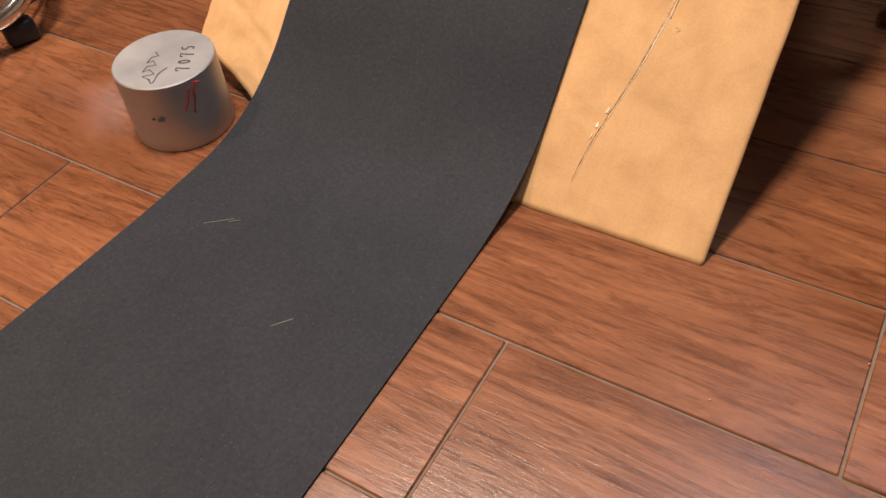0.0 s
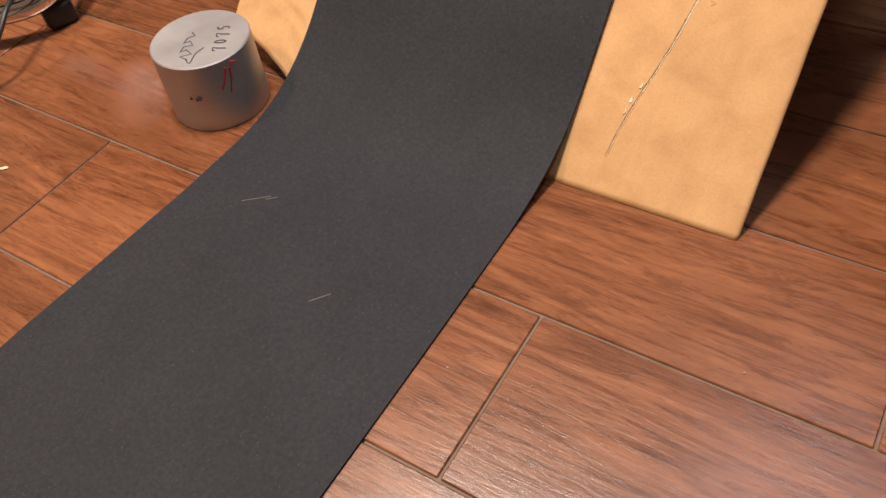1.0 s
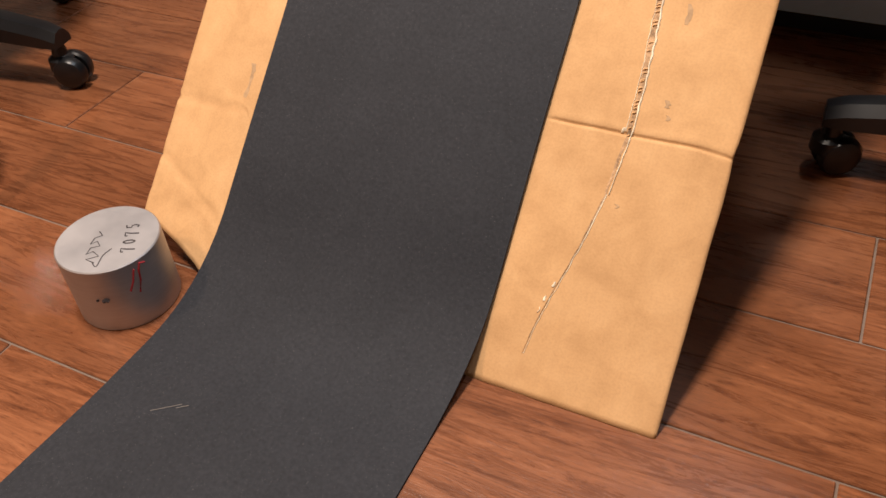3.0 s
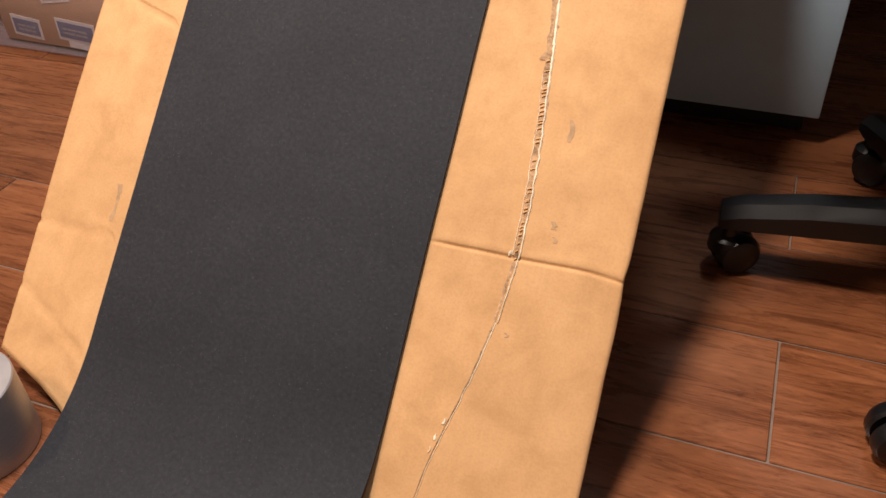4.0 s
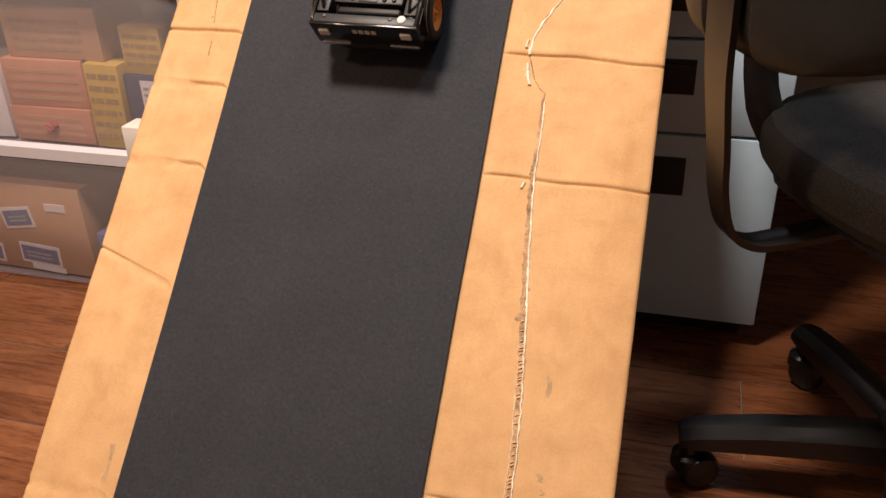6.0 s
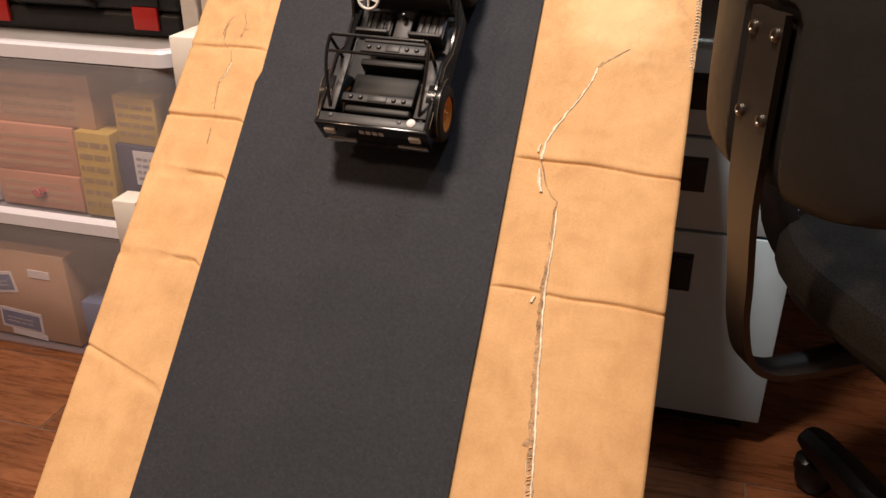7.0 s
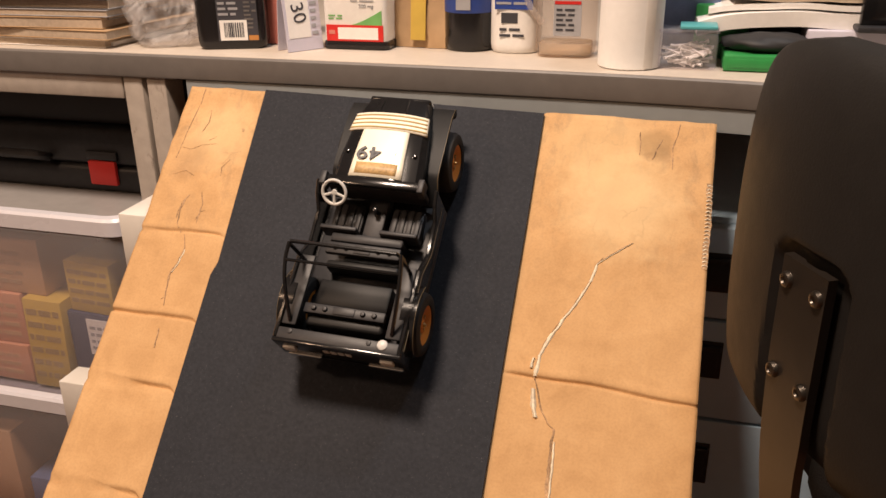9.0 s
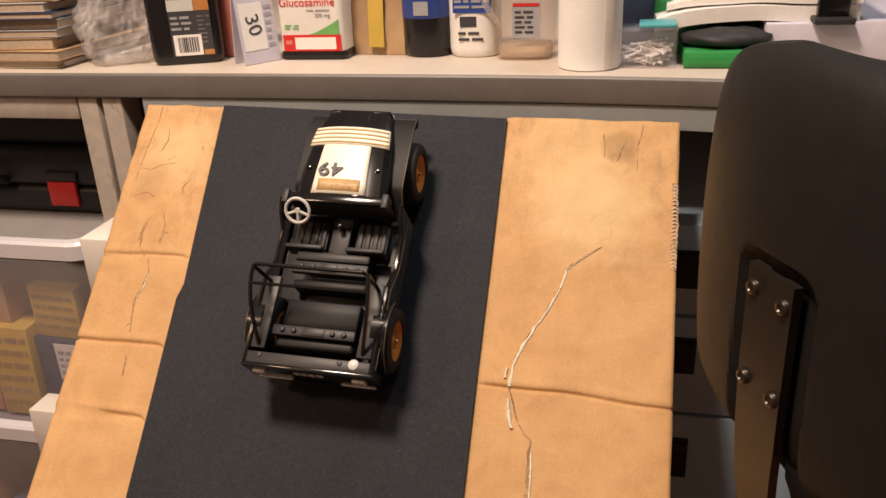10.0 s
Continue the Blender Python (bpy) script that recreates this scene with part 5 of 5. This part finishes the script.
for sy in (-1, 1):
    arm = part("armrest", tube(smooth_line([(0.24, sy * 0.08, 0.378), (0.20, sy * 0.145, 0.392), (0.165, sy * 0.165, 0.450), (0.160, sy * 0.180, 0.540), (0.185, sy * 0.195, 0.602)], 5), 0.013, 10, 1.6), M_BLACK, chair, "black plastic armrest")
    part("arm_pad", box(0.13, sy * 0.195 - 0.025, 0.598, 0.34, sy * 0.195 + 0.025, 0.620, 0.009, 3), M_BLACK, arm)

# ---- a second chair's base and a chrome stand by the far side ----
left = thing("office_chair", pose(-0.915, 0.247, 0, 0, 0, 0), "black office chair standing on castors beside the ramp", "chair", "office chairs")
star_base(left, 0.0, 0.0, 9, 0.29, M_BASE)
part("gas_column", lathe([(0, 0.38), (0.016, 0.38), (0.016, 0.24), (0.025, 0.238), (0.027, 0.12), (0, 0.12)], 20), M_BLACK, left)
part("seat_pan", prism(rounded(0.40, 0.40, 0.10), 0.385, 0.40, 0.004), M_BLACK, left)
part("seat", prism(rounded(0.46, 0.46, 0.12), 0.4005, 0.47, 0.02, 3), M_FABRIC, left)

stand = thing("chrome_stand", pose(-0.071, 0.044, 0), "curved chrome tube stand on a black rubber foot", "stand")
part("tube", tube(smooth_line([(-0.86, -0.36, 0.045), (-0.66, -0.235, 0.043), (-0.52, -0.135, 0.042), (-0.462, -0.070, 0.044), (-0.462, -0.012, 0.070), (-0.49, 0.030, 0.130), (-0.53, 0.055, 0.24)], 7), 0.0125, 16), M_CHROME, stand, "bright chrome tube")
part("rubber_foot", box(-0.020, -0.013, 0.0, 0.020, 0.013, 0.0315, 0.008, 3), M_BLACK, stand, matrix=pose(-0.466, -0.050, 0, 0, 0, 70))
part("rubber_foot", box(-0.030, -0.018, 0.0, 0.030, 0.018, 0.031, 0.006, 3), M_BLACK, stand, matrix=pose(-0.80, -0.322, 0, 0, 0, 32))
cable = part("cable", tube(smooth_line([(-0.90, -0.52, 0.004), (-0.66, -0.31, 0.004), (-0.545, -0.205, 0.004), (-0.505, -0.150, 0.020), (-0.495, -0.108, 0.060), (-0.515, -0.060, 0.075), (-0.56, 0.02, 0.03), (-0.62, 0.10, 0.004), (-0.72, 0.14, 0.004)], 6), 0.003, 8), M_BLACK)
tagged(cable, "thin black cable draped over the chrome tube", "cable")

# ---- things on the desk ----
Z = DESK_Z + 0.0006


def flat_stack(x, y, w, d, sheets, group, seed):
    """Books and papers lying on one another, each a thing of its own."""
    rnd = random.Random(seed)
    z = Z
    for name, h, material, label in sheets:
        dx, dy, a = (rnd.random() - 0.5) * 0.022, rnd.random() * 0.012, (rnd.random() - 0.5) * 6
        ww, dd = w * (0.90 + 0.12 * rnd.random()), d
        b = thing(name, pose(x + dx, y + dy, z, 0, 0, a), label, "paper" if "paper" in name or "envelope" in name else "book", group)
        if h > 0.006:
            part("cover", box(-ww / 2, 0, 0, ww / 2, dd, 0.0012, 0.0004), material, b)
            part("page_block", box(-ww / 2 + 0.001, 0.0012, 0.0013, ww / 2 - 0.001, dd - 0.003, h - 0.0013), M_PAGE, b)
            part("cover", box(-ww / 2, 0, h - 0.0012, ww / 2, dd, h, 0.0004), material, b)
        else:
            part("sheet", box(-ww / 2, 0, 0, ww / 2, dd, h, 0.0005), material, b)
            part("sheet", box(-ww / 2 + 0.008, 0.004, -0.0001 + h, ww / 2 - 0.012, dd, h + 0.0004), material, b)
        z += h + 0.0008


flat_stack(-0.495, 0.812, 0.185, 0.24, [("paper_stack", 0.010, M_PAPER, "thin stack of white papers lying on the desk"), ("envelope", 0.012, M_KRAFT, "brown kraft envelope in a pile on the desk"),
                                         ("paper_stack", 0.014, M_KRAFT, "tan folder of papers in a pile on the desk"), ("book", 0.009, M_GREYPRINT, "grey booklet in a pile on the desk"),
                                         ("book", 0.012, M_GREYPRINT, "grey covered book in a pile on the desk"), ("book", 0.008, M_NAVY, "dark covered booklet in a pile on the desk"),
                                         ("book", 0.011, M_GREYPRINT, "grey covered book in a pile on the desk"), ("paper_stack", 0.010, M_KRAFT, "tan papers on top of a pile of books"),
                                         ("book", 0.014, M_GREYPRINT, "grey book on top of the pile"), ("book", 0.012, M_RECESS, "black covered book on top of the pile")], "paper pile", 3)
flat_stack(-0.468, 0.828, 0.120, 0.22, [("paper_stack", 0.006, M_PAPER, "white papers lying on the desk"), ("book", 0.026, M_KRAFT, "worn tan book lying under papers"), ("book", 0.018, M_GREYPRINT, "grey book on a tan book"),
                                         ("book", 0.012, M_TEAL, "dark teal covered booklet on books"), ("book", 0.014, M_RECESS, "black booklet on top of books")], "paper pile", 9)

# crumpled clear bag
bag = bmesh.new()
bmesh.ops.create_icosphere(bag, subdivisions=5, radius=1.0)
for v in bag.verts:
    p = v.co.copy()
    k = 1 + 0.40 * noise.noise(p * 2.3 + Vector((3, 1, 2))) - 0.45 * abs(noise.noise(p * 3.7)) + 0.75 * abs(noise.noise(Vector((p.x * 5, p.y * 5, p.z * 1.4)))) - 0.22 * abs(noise.noise(Vector((p.x * 12, p.y * 12, p.z * 4))))
    t = (p.z + 1) / 2
    v.co = Vector((p.x * k * (0.066 - 0.038 * t) + 0.040 * t, p.y * k * (0.056 - 0.032 * t), max(0.0, 0.002 + 0.155 * t * (1 + 0.1 * k) - 0.012)))
tagged(part("plastic_bag", bag, M_BAG, matrix=pose(-0.357, 0.868, Z)), "crumpled clear plastic bag standing on the desk", "bag")


def bottle(name, x, y, w, d, h, material, label, r=0.02, shoulder=0.8, neck=0.3, rz=0):
    rings = []
    for z, k in ((0, 0.90), (0.003, 0.97), (0.010, 1.0), (h * shoulder * 0.5, 1.0), (h * shoulder, 1.0), (h * (shoulder + 0.06), 0.93), (h * (shoulder + 0.14), 0.70), (h * (shoulder + 0.18), neck), (h, neck)):
        rings.append([(px * k, py * k, z) for px, py in rounded(w, d, r)])
    b = part(name, loft(rings), material, matrix=pose(x, y, Z, 0, 0, rz))
    part("cap", lathe([(0, h + 0.016), (w * 0.20, h + 0.016), (w * 0.21, h + 0.012), (w * 0.21, h - 0.006), (0, h - 0.006)], 20), M_BLACK, b)
    return tagged(b, label, "bottle")


def front_label(b, x0, x1, z0, z1, d, material, y=0.0006, name="label_print"):
    return part(name, box(x0, -d / 2 - y, z0, x1, -d / 2 + 0.0004, z1), material, b, smooth=False)


def barcode(parent, x0, x1, z0, z1, y, seed):
    rnd = random.Random(seed)
    x = x0
    while x < x1:
        w = rnd.choice((0.0006, 0.0010, 0.0016))
        part("code_bar", box(x, y - 0.0004, z0, min(x + w, x1), y, z1), M_PRINT, parent, smooth=False)
        x += w + rnd.choice((0.0007, 0.0012))


b = bottle("bottle", -0.2510, 0.868, 0.088, 0.050, 0.205, M_BOTTLE, "black plastic bottle with a black and orange label on the desk", 0.013, 0.78, 0.34, 20)
front_label(b, -0.016, 0.034, 0.010, 0.064, 0.050, M_PRINT, 0.0005)
front_label(b, 0.016, 0.034, 0.0645, 0.100, 0.050, M_ORANGEPRINT, 0.0006)
front_label(b, -0.016, 0.0155, 0.0645, 0.078, 0.050, M_GREYPLASTIC, 0.0006)
front_label(b, -0.016, 0.0155, 0.0785, 0.100, 0.050, M_TAN, 0.0006)
front_label(b, 0.022, 0.034, 0.011, 0.017, 0.050, M_ORANGEPRINT, 0.0009)
front_label(b, -0.0135, 0.0205, 0.011, 0.036, 0.050, M_PAPER, 0.0011)
barcode(b, -0.008, 0.017, 0.015, 0.033, -0.025 - 0.0012, 2)
bars(b, -0.014, 0.014, 0.040, 0.060, 3, M_GREYPRINT, -0.025 - 0.0009, 3, 0.0006)
bars(b, 0.018, 0.033, 0.024, 0.060, 7, M_EDGE, -0.025 - 0.0009, 4, 0.0006)

c = part("carton", box(-0.022, 0, 0, 0.022, 0.06, 0.19, 0.002), M_PINK, matrix=pose(-0.214, 0.893, Z, 0, 0, -3))
tagged(c, "tall dull red carton standing on the desk", "carton")

# folded calendar card
cal = thing("calendar_card", pose(-0.1560, 0.862, Z, 0, 0, 56), "folded white card calendar with sideways print standing like a tent", "calendar")
for s, material in ((1, M_LILAC), (-1, M_LILAC)):
    f = part("card_leaf", box(-0.026, -0.0006, 0, 0.026, 0.0006, 0.105), material, cal, matrix=pose(0, -0.012 * s, 0, -6.3 * s, 0, 0), smooth=False)
    if s > 0:
        part("print_field", box(-0.022, -0.0011, 0.016, 0.010, -0.0005, 0.072), M_PAPER, f, smooth=False)
        lettering("number", "30", 0.026, M_PRINT, f, pose(-0.006, -0.0013, 0.046, 90, 0, 0) @ pose(0, 0, 0, 0, 0, -80), 0.0003)
        bars(f, -0.021, 0.022, 0.078, 0.098, 3, M_BLUE, -0.0013, 5)
        bars(f, 0.012, 0.024, 0.016, 0.070, 6, M_GREYPRINT, -0.0013, 6)

# supplement tub
tub = part("supplement_box", prism(rounded(0.084, 0.060, 0.008), 0.0100, 0.150, 0.001), M_PAPER, matrix=pose(-0.0875, 0.905, Z, 0, 0, 1))
tagged(tub, "white supplement box with red band and green sweep on the desk", "box")
part("base_tray", prism(rounded(0.087, 0.063, 0.009), 0.0, 0.0096, 0.002), M_BOTTLE, tub, "black plastic base")
part("red_band", box(-0.0375, -0.0308, 0.0102, 0.0375, -0.0296, 0.0300), M_RED, tub, smooth=False)
part("white_field", box(-0.022, -0.0312, 0.0125, 0.031, -0.0306, 0.0270), M_PAPER, tub, smooth=False)
part("label_mark", box(-0.034, -0.0312, 0.0185, -0.026, -0.0306, 0.0235), M_PINK, tub, smooth=False)
swoosh = [(-0.004 + k * 0.005, 0.0301) for k in range(9)] + [(0.036 - k * 0.005, 0.0301 + 0.018 * ((8 - k) / 8.0) ** 1.3) for k in range(8)]
bm = bmesh.new()
a = [bm.verts.new((x, -0.0308, z)) for x, z in swoosh]
d = [bm.verts.new((x, -0.0298, z)) for x, z in swoosh]
bm.faces.new(a)
bm.faces.new(d[::-1])
for i in range(len(swoosh)):
    j = (i + 1) % len(swoosh)
    bm.faces.new((a[i], d[i], d[j], a[j]))
bmesh.ops.recalc_face_normals(bm, faces=bm.faces)
part("green_sweep", bm, M_LEAF, tub, smooth=False)
lettering("writing", "Glucosamine", 0.0138, M_RED, tub, pose(-0.003, -0.0305, 0.0685, 90, 0, 0), 0.0003)
lettering("writing", "500 mg", 0.0065, M_GREYPRINT, tub, pose(0.016, -0.0305, 0.0530, 90, 0, 0), 0.0003)
bars(tub, -0.004, 0.032, 0.0572, 0.0612, 1, M_GREYPRINT, -0.0308, 8)
bars(tub, -0.034, -0.016, 0.036, 0.043, 2, M_LEAF, -0.0308, 9)

# kraft paper bag
bag = bmesh.new()
bmesh.ops.create_cube(bag, size=1.0)
bmesh.ops.subdivide_edges(bag, edges=list(bag.edges), cuts=13, use_grid_fill=True)
for v in bag.verts:
    p = v.co.copy()
    t = p.z + 0.5
    k = noise.noise(Vector((p.x * 5, p.y * 5, p.z * 5))) * 0.009 * (0.4 + t) - 0.005 * abs(noise.noise(Vector((p.x * 11, p.y * 11, p.z * 6))))
    v.co = Vector((p.x * 0.080 * (1 - 0.12 * t) + k, p.y * 0.055 * (1 - 0.55 * t) + k, t * 0.17))
pb = part("paper_bag", bag, M_KRAFT, matrix=pose(-0.010, 0.935, Z, 0, 0, -4))
tagged(pb, "crumpled brown paper bag with a yellow print standing on the desk", "bag")
part("yellow_print", box(-0.010, -0.0008, 0.010, 0.010, 0.0008, 0.15, 0.0004), M_YELLOW, pb, matrix=pose(0, -0.0345, 0, -5.1, 0, 0))

b = bottle("bottle", 0.052, 0.915, 0.062, 0.062, 0.16, M_BOTTLE, "black jar with a blue label on the desk", 0.030, 0.84, 0.6)
part("label_wrap", lathe([(0.0313, 0.046), (0.0316, 0.047), (0.0316, 0.115), (0.0313, 0.116), (0.0300, 0.116), (0.0300, 0.046), (0.0313, 0.046)], 40), M_BLUE, b, "blue wrap label")
front_label(b, -0.010, 0.008, 0.050, 0.066, 0.0635, M_GREYPRINT, 0.0006)
b = bottle("bottle", 0.112, 0.912, 0.062, 0.055, 0.17, M_PAPER, "white plastic bottle with a blue label on the desk", 0.024, 0.82, 0.5)
front_label(b, -0.022, 0.024, 0.052, 0.110, 0.055, M_BLUE, 0.0007)
bars(b, -0.020, 0.022, 0.056, 0.075, 3, M_GREYPRINT, -0.0275 - 0.0012, 12)
front_label(b, -0.014, 0.006, 0.036, 0.048, 0.055, M_PRINT, 0.0007)
bars(b, -0.016, 0.014, 0.018, 0.032, 2, M_PRINT, -0.0275 - 0.0008, 13)
b = bottle("bottle", 0.176, 0.892, 0.070, 0.056, 0.165, M_CLEARBOTTLE, "clear plastic bottle with amber liquid and white label on the desk", 0.018, 0.80, 0.4)
part("liquid", prism(rounded(0.062, 0.048, 0.015), 0.003, 0.016, 0.001), M_AMBER, b, "pale amber liquid")
front_label(b, -0.012, 0.020, 0.026, 0.066, 0.056, M_GREYPRINT, 0.0007)
bars(b, -0.009, 0.012, 0.030, 0.058, 5, M_PRINT, -0.028 - 0.0012, 14)
front_label(b, -0.012, 0.020, 0.074, 0.100, 0.056, M_PAPER, 0.0007)
front_label(b, -0.011, 0.019, 0.0615, 0.0650, 0.056, M_RED, 0.0011)
part("side_tube", tube(smooth_line([(-0.048, -0.02, 0.105), (-0.044, -0.03, 0.070), (-0.034, -0.034, 0.052), (-0.024, -0.032, 0.040)], 5), 0.004, 10), M_CLEARBOTTLE, b)

roll = part("paper_roll", lathe([(0.010, 0.001), (0.0335, 0.0), (0.0345, 0.001), (0.0345, 0.204), (0.0335, 0.205), (0.010, 0.205), (0.009, 0.203), (0.009, 0.003), (0.010, 0.001)], 48), M_ROLL, matrix=pose(0.2540, 0.836, Z))
tagged(roll, "white paper roll standing upright on the desk", "paper roll")
part("loose_edge", box(-0.0010, -0.0004, 0.002, 0.010, 0.0, 0.204, 0.0002), M_PAPER, roll, matrix=pose(0.0180, -0.0300, 0, 0, 0, 31))

swab = thing("swab_box", pose(0.3165, 0.842, Z), "small clear box of cotton swabs with teal lid", "box")
sb = part("box_wall", box(-0.031, -0.022, 0.0, 0.031, 0.022, 0.038, 0.004), M_BIN, swab)
part("lid", box(-0.0315, -0.0225, 0.0385, 0.0315, 0.0225, 0.0420, 0.0015), M_BIN, swab)
part("lid_card", box(-0.010, -0.020, 0.0425, 0.029, 0.020, 0.046, 0.001), M_TEAL, swab, "teal card on the lid")
rnd = random.Random(21)
for k in range(60):
    x, y, z = (rnd.random() - 0.5) * 0.038, (rnd.random() - 0.5) * 0.022, 0.004 + rnd.random() * 0.020
    part("swab", tube([(-0.010, 0, 0), (-0.006, 0, 0), (0.006, 0, 0), (0.010, 0, 0)], [0.0024, 0.0013, 0.0013, 0.0024], 6), M_PAPER, swab, matrix=pose(x, y, z, 0, (rnd.random() - 0.5) * 40, (rnd.random() - 0.5) * 70))

tray = part("green_tray", box(-0.034, -0.022, 0.0, 0.060, 0.05, 0.0175, 0.003), M_GREEN, matrix=pose(0.388, 0.842, Z))
tagged(tray, "bright green plastic tray on the desk", "tray")
part("inset", box(-0.028, -0.0228, 0.004, 0.050, -0.0216, 0.0135, 0.0004), M_GREEN, tray)
pouch = bmesh.new()
bmesh.ops.create_icosphere(pouch, subdivisions=3, radius=1.0)
for v in pouch.verts:
    p = v.co.copy()
    k = 1 + 0.2 * noise.noise(p * 2.0)
    v.co = Vector((p.x * 0.048 * k, p.y * 0.034 * k, max(0, 0.008 + p.z * 0.011 * k)))
tagged(part("black_pouch", pouch, M_RECESS, matrix=pose(0.400, 0.862, Z + 0.0180)), "soft black pouch lying on a green tray", "pouch")


def magazine(x, y, z, w, d, rz, droop, material, label, thick=0.006):
    bm = bmesh.new()
    n = 12
    g = []
    for i in range(n + 1):
        row = []
        for j in range(9):
            u, v = i / n, j / 8
            zz = -droop * max(0, 0.35 - u) ** 2 * 8 + 0.004 * noise.noise(Vector((u * 3, v * 3, z * 40)))
            row.append((bm.verts.new((-w / 2 + w * u, d * v, zz + thick)), bm.verts.new((-w / 2 + w * u, d * v, zz))))
        g.append(row)
    for a, b in zip(g, g[1:]):
        for j in range(8):
            bm.faces.new((a[j][0], b[j][0], b[j + 1][0], a[j + 1][0]))
            bm.faces.new((a[j][1], a[j + 1][1], b[j + 1][1], b[j][1]))
        bm.faces.new((a[0][0], a[0][1], b[0][1], b[0][0]))
        bm.faces.new((a[-1][0], b[-1][0], b[-1][1], a[-1][1]))
    for row in (g[0], g[-1]):
        for j in range(8):
            bm.faces.new((row[j][0], row[j + 1][0], row[j + 1][1], row[j][1]))
    bmesh.ops.recalc_face_normals(bm, faces=bm.faces)
    return tagged(part("magazine", bm, material, matrix=pose(x, y, z, 0, 0, rz)), label, "magazine", "magazine pile")


bk = part("file_box", box(-0.12, 0, 0, 0.12, 0.20, 0.040, 0.002), M_LILAC, matrix=pose(0.560, 0.860, Z))
tagged(bk, "pale lilac flat file box lying on the desk", "box")
bk2 = part("file_box", box(-0.10, 0, 0, 0.10, 0.16, 0.036, 0.002), M_RECESS, matrix=pose(0.445, 0.915, Z))
tagged(bk2, "black flat box under magazines on the desk", "box")
magazine(0.430, 0.868, Z + 0.0400, 0.210, 0.15, 3, 0.010, M_PAPER, "thick white book drooping over a box edge", 0.016)
magazine(0.435, 0.872, Z + 0.0590, 0.200, 0.15, -2, 0.006, M_PAPER, "white magazine lying in a pile")
magazine(0.445, 0.878, Z + 0.0675, 0.170, 0.14, 4, 0.0, M_PAGE, "cream booklet on a pile of magazines", 0.010)
magazine(0.450, 0.876, Z + 0.0800, 0.190, 0.15, -1, 0.0, M_PAPER, "white magazine on top of the pile", 0.012)
mon = thing("monitor_stand", pose(0.505, 0.862, Z + 0.0405), "slim black monitor stand on a file box", "stand")
part("pole", box(-0.016, -0.006, 0.006, 0.016, 0.006, 0.0495, 0.003), M_GLOSS, mon)
part("foot", box(-0.020, -0.020, 0.0, 0.020, 0.020, 0.0065, 0.002), M_BLACK, mon)
part("arm", box(-0.017, -0.007, 0.050, 0.20, 0.007, 0.092, 0.005, 3), M_GLOSS, mon)

c = part("carton", box(-0.045, 0, 0, 0.045, 0.05, 0.11, 0.002), M_LABELBLUE, matrix=pose(0.305, 0.915, Z, 0, 0, 5))
tagged(c, "dull blue packet standing on the desk", "carton")
c = part("carton", box(-0.030, 0, 0, 0.030, 0.05, 0.060, 0.002), M_GREEN, matrix=pose(0.352, 0.900, Z, 0, 0, -6))
tagged(c, "small green carton standing on the desk", "carton")

for x, y, sz in ((-0.372, -0.236, 0.006), (0.402, -0.128, 0.0012), (0.262, -0.215, 0.0010), (-0.120, -0.012, 0.0025), (0.500, -0.040, 0.0012)):
    bm = bmesh.new()
    bmesh.ops.create_icosphere(bm, subdivisions=1, radius=1.0)
    for v in bm.verts:
        v.co = Vector((v.co.x * sz, v.co.y * sz * 0.4, 0.001 + v.co.z * 0.001))
    tagged(part("crumb", bm, M_TORN, matrix=pose(x, y, 0.003 if -0.16 < x < 0.16 else 0.0002, 0, 0, 40)), "tiny pale scrap lying on the floor", "scrap", "floor scraps")

# ---- floor tiles, one by one ----
def tile_mesh():
    bm = box(0.0013, 0.0013, -0.010, PITCH_X - 0.0013, PITCH_Y - 0.0013, 0.0, 0.0010, 1)
    me = bpy.data.meshes.new("tile")
    bm.to_mesh(me)
    bm.free()
    me.materials.append(M_TILE)
    return me


TILE = tile_mesh()
for j in range(-11, 11):
    y = JOINT_Y + PITCH_Y * j
    if y < room["y0"] - 0.1 or y > room["y1"] - 0.05:
        continue
    shift = 0.0 if (j % 2) else PITCH_X / 2
    for i in range(-5, 5):
        x = JOINT_X + shift + PITCH_X * i
        if x + PITCH_X < room["x0"] + 0.01 or x > room["x1"] - 0.01:
            continue
        t = new("tile", TILE)
        t.parent = floor
        # the outermost ones are cut to fit at the walls
        x0, x1 = max(x, room["x0"] - 0.02), min(x + PITCH_X, room["x1"] + 0.02)
        y0, y1 = max(y, room["y0"] - 0.02), min(y + PITCH_Y, room["y1"] + 0.02)
        t.matrix_basis = pose(x0, y0, 0) @ Matrix.Diagonal(((x1 - x0) / PITCH_X, (y1 - y0) / PITCH_Y, 1, 1))
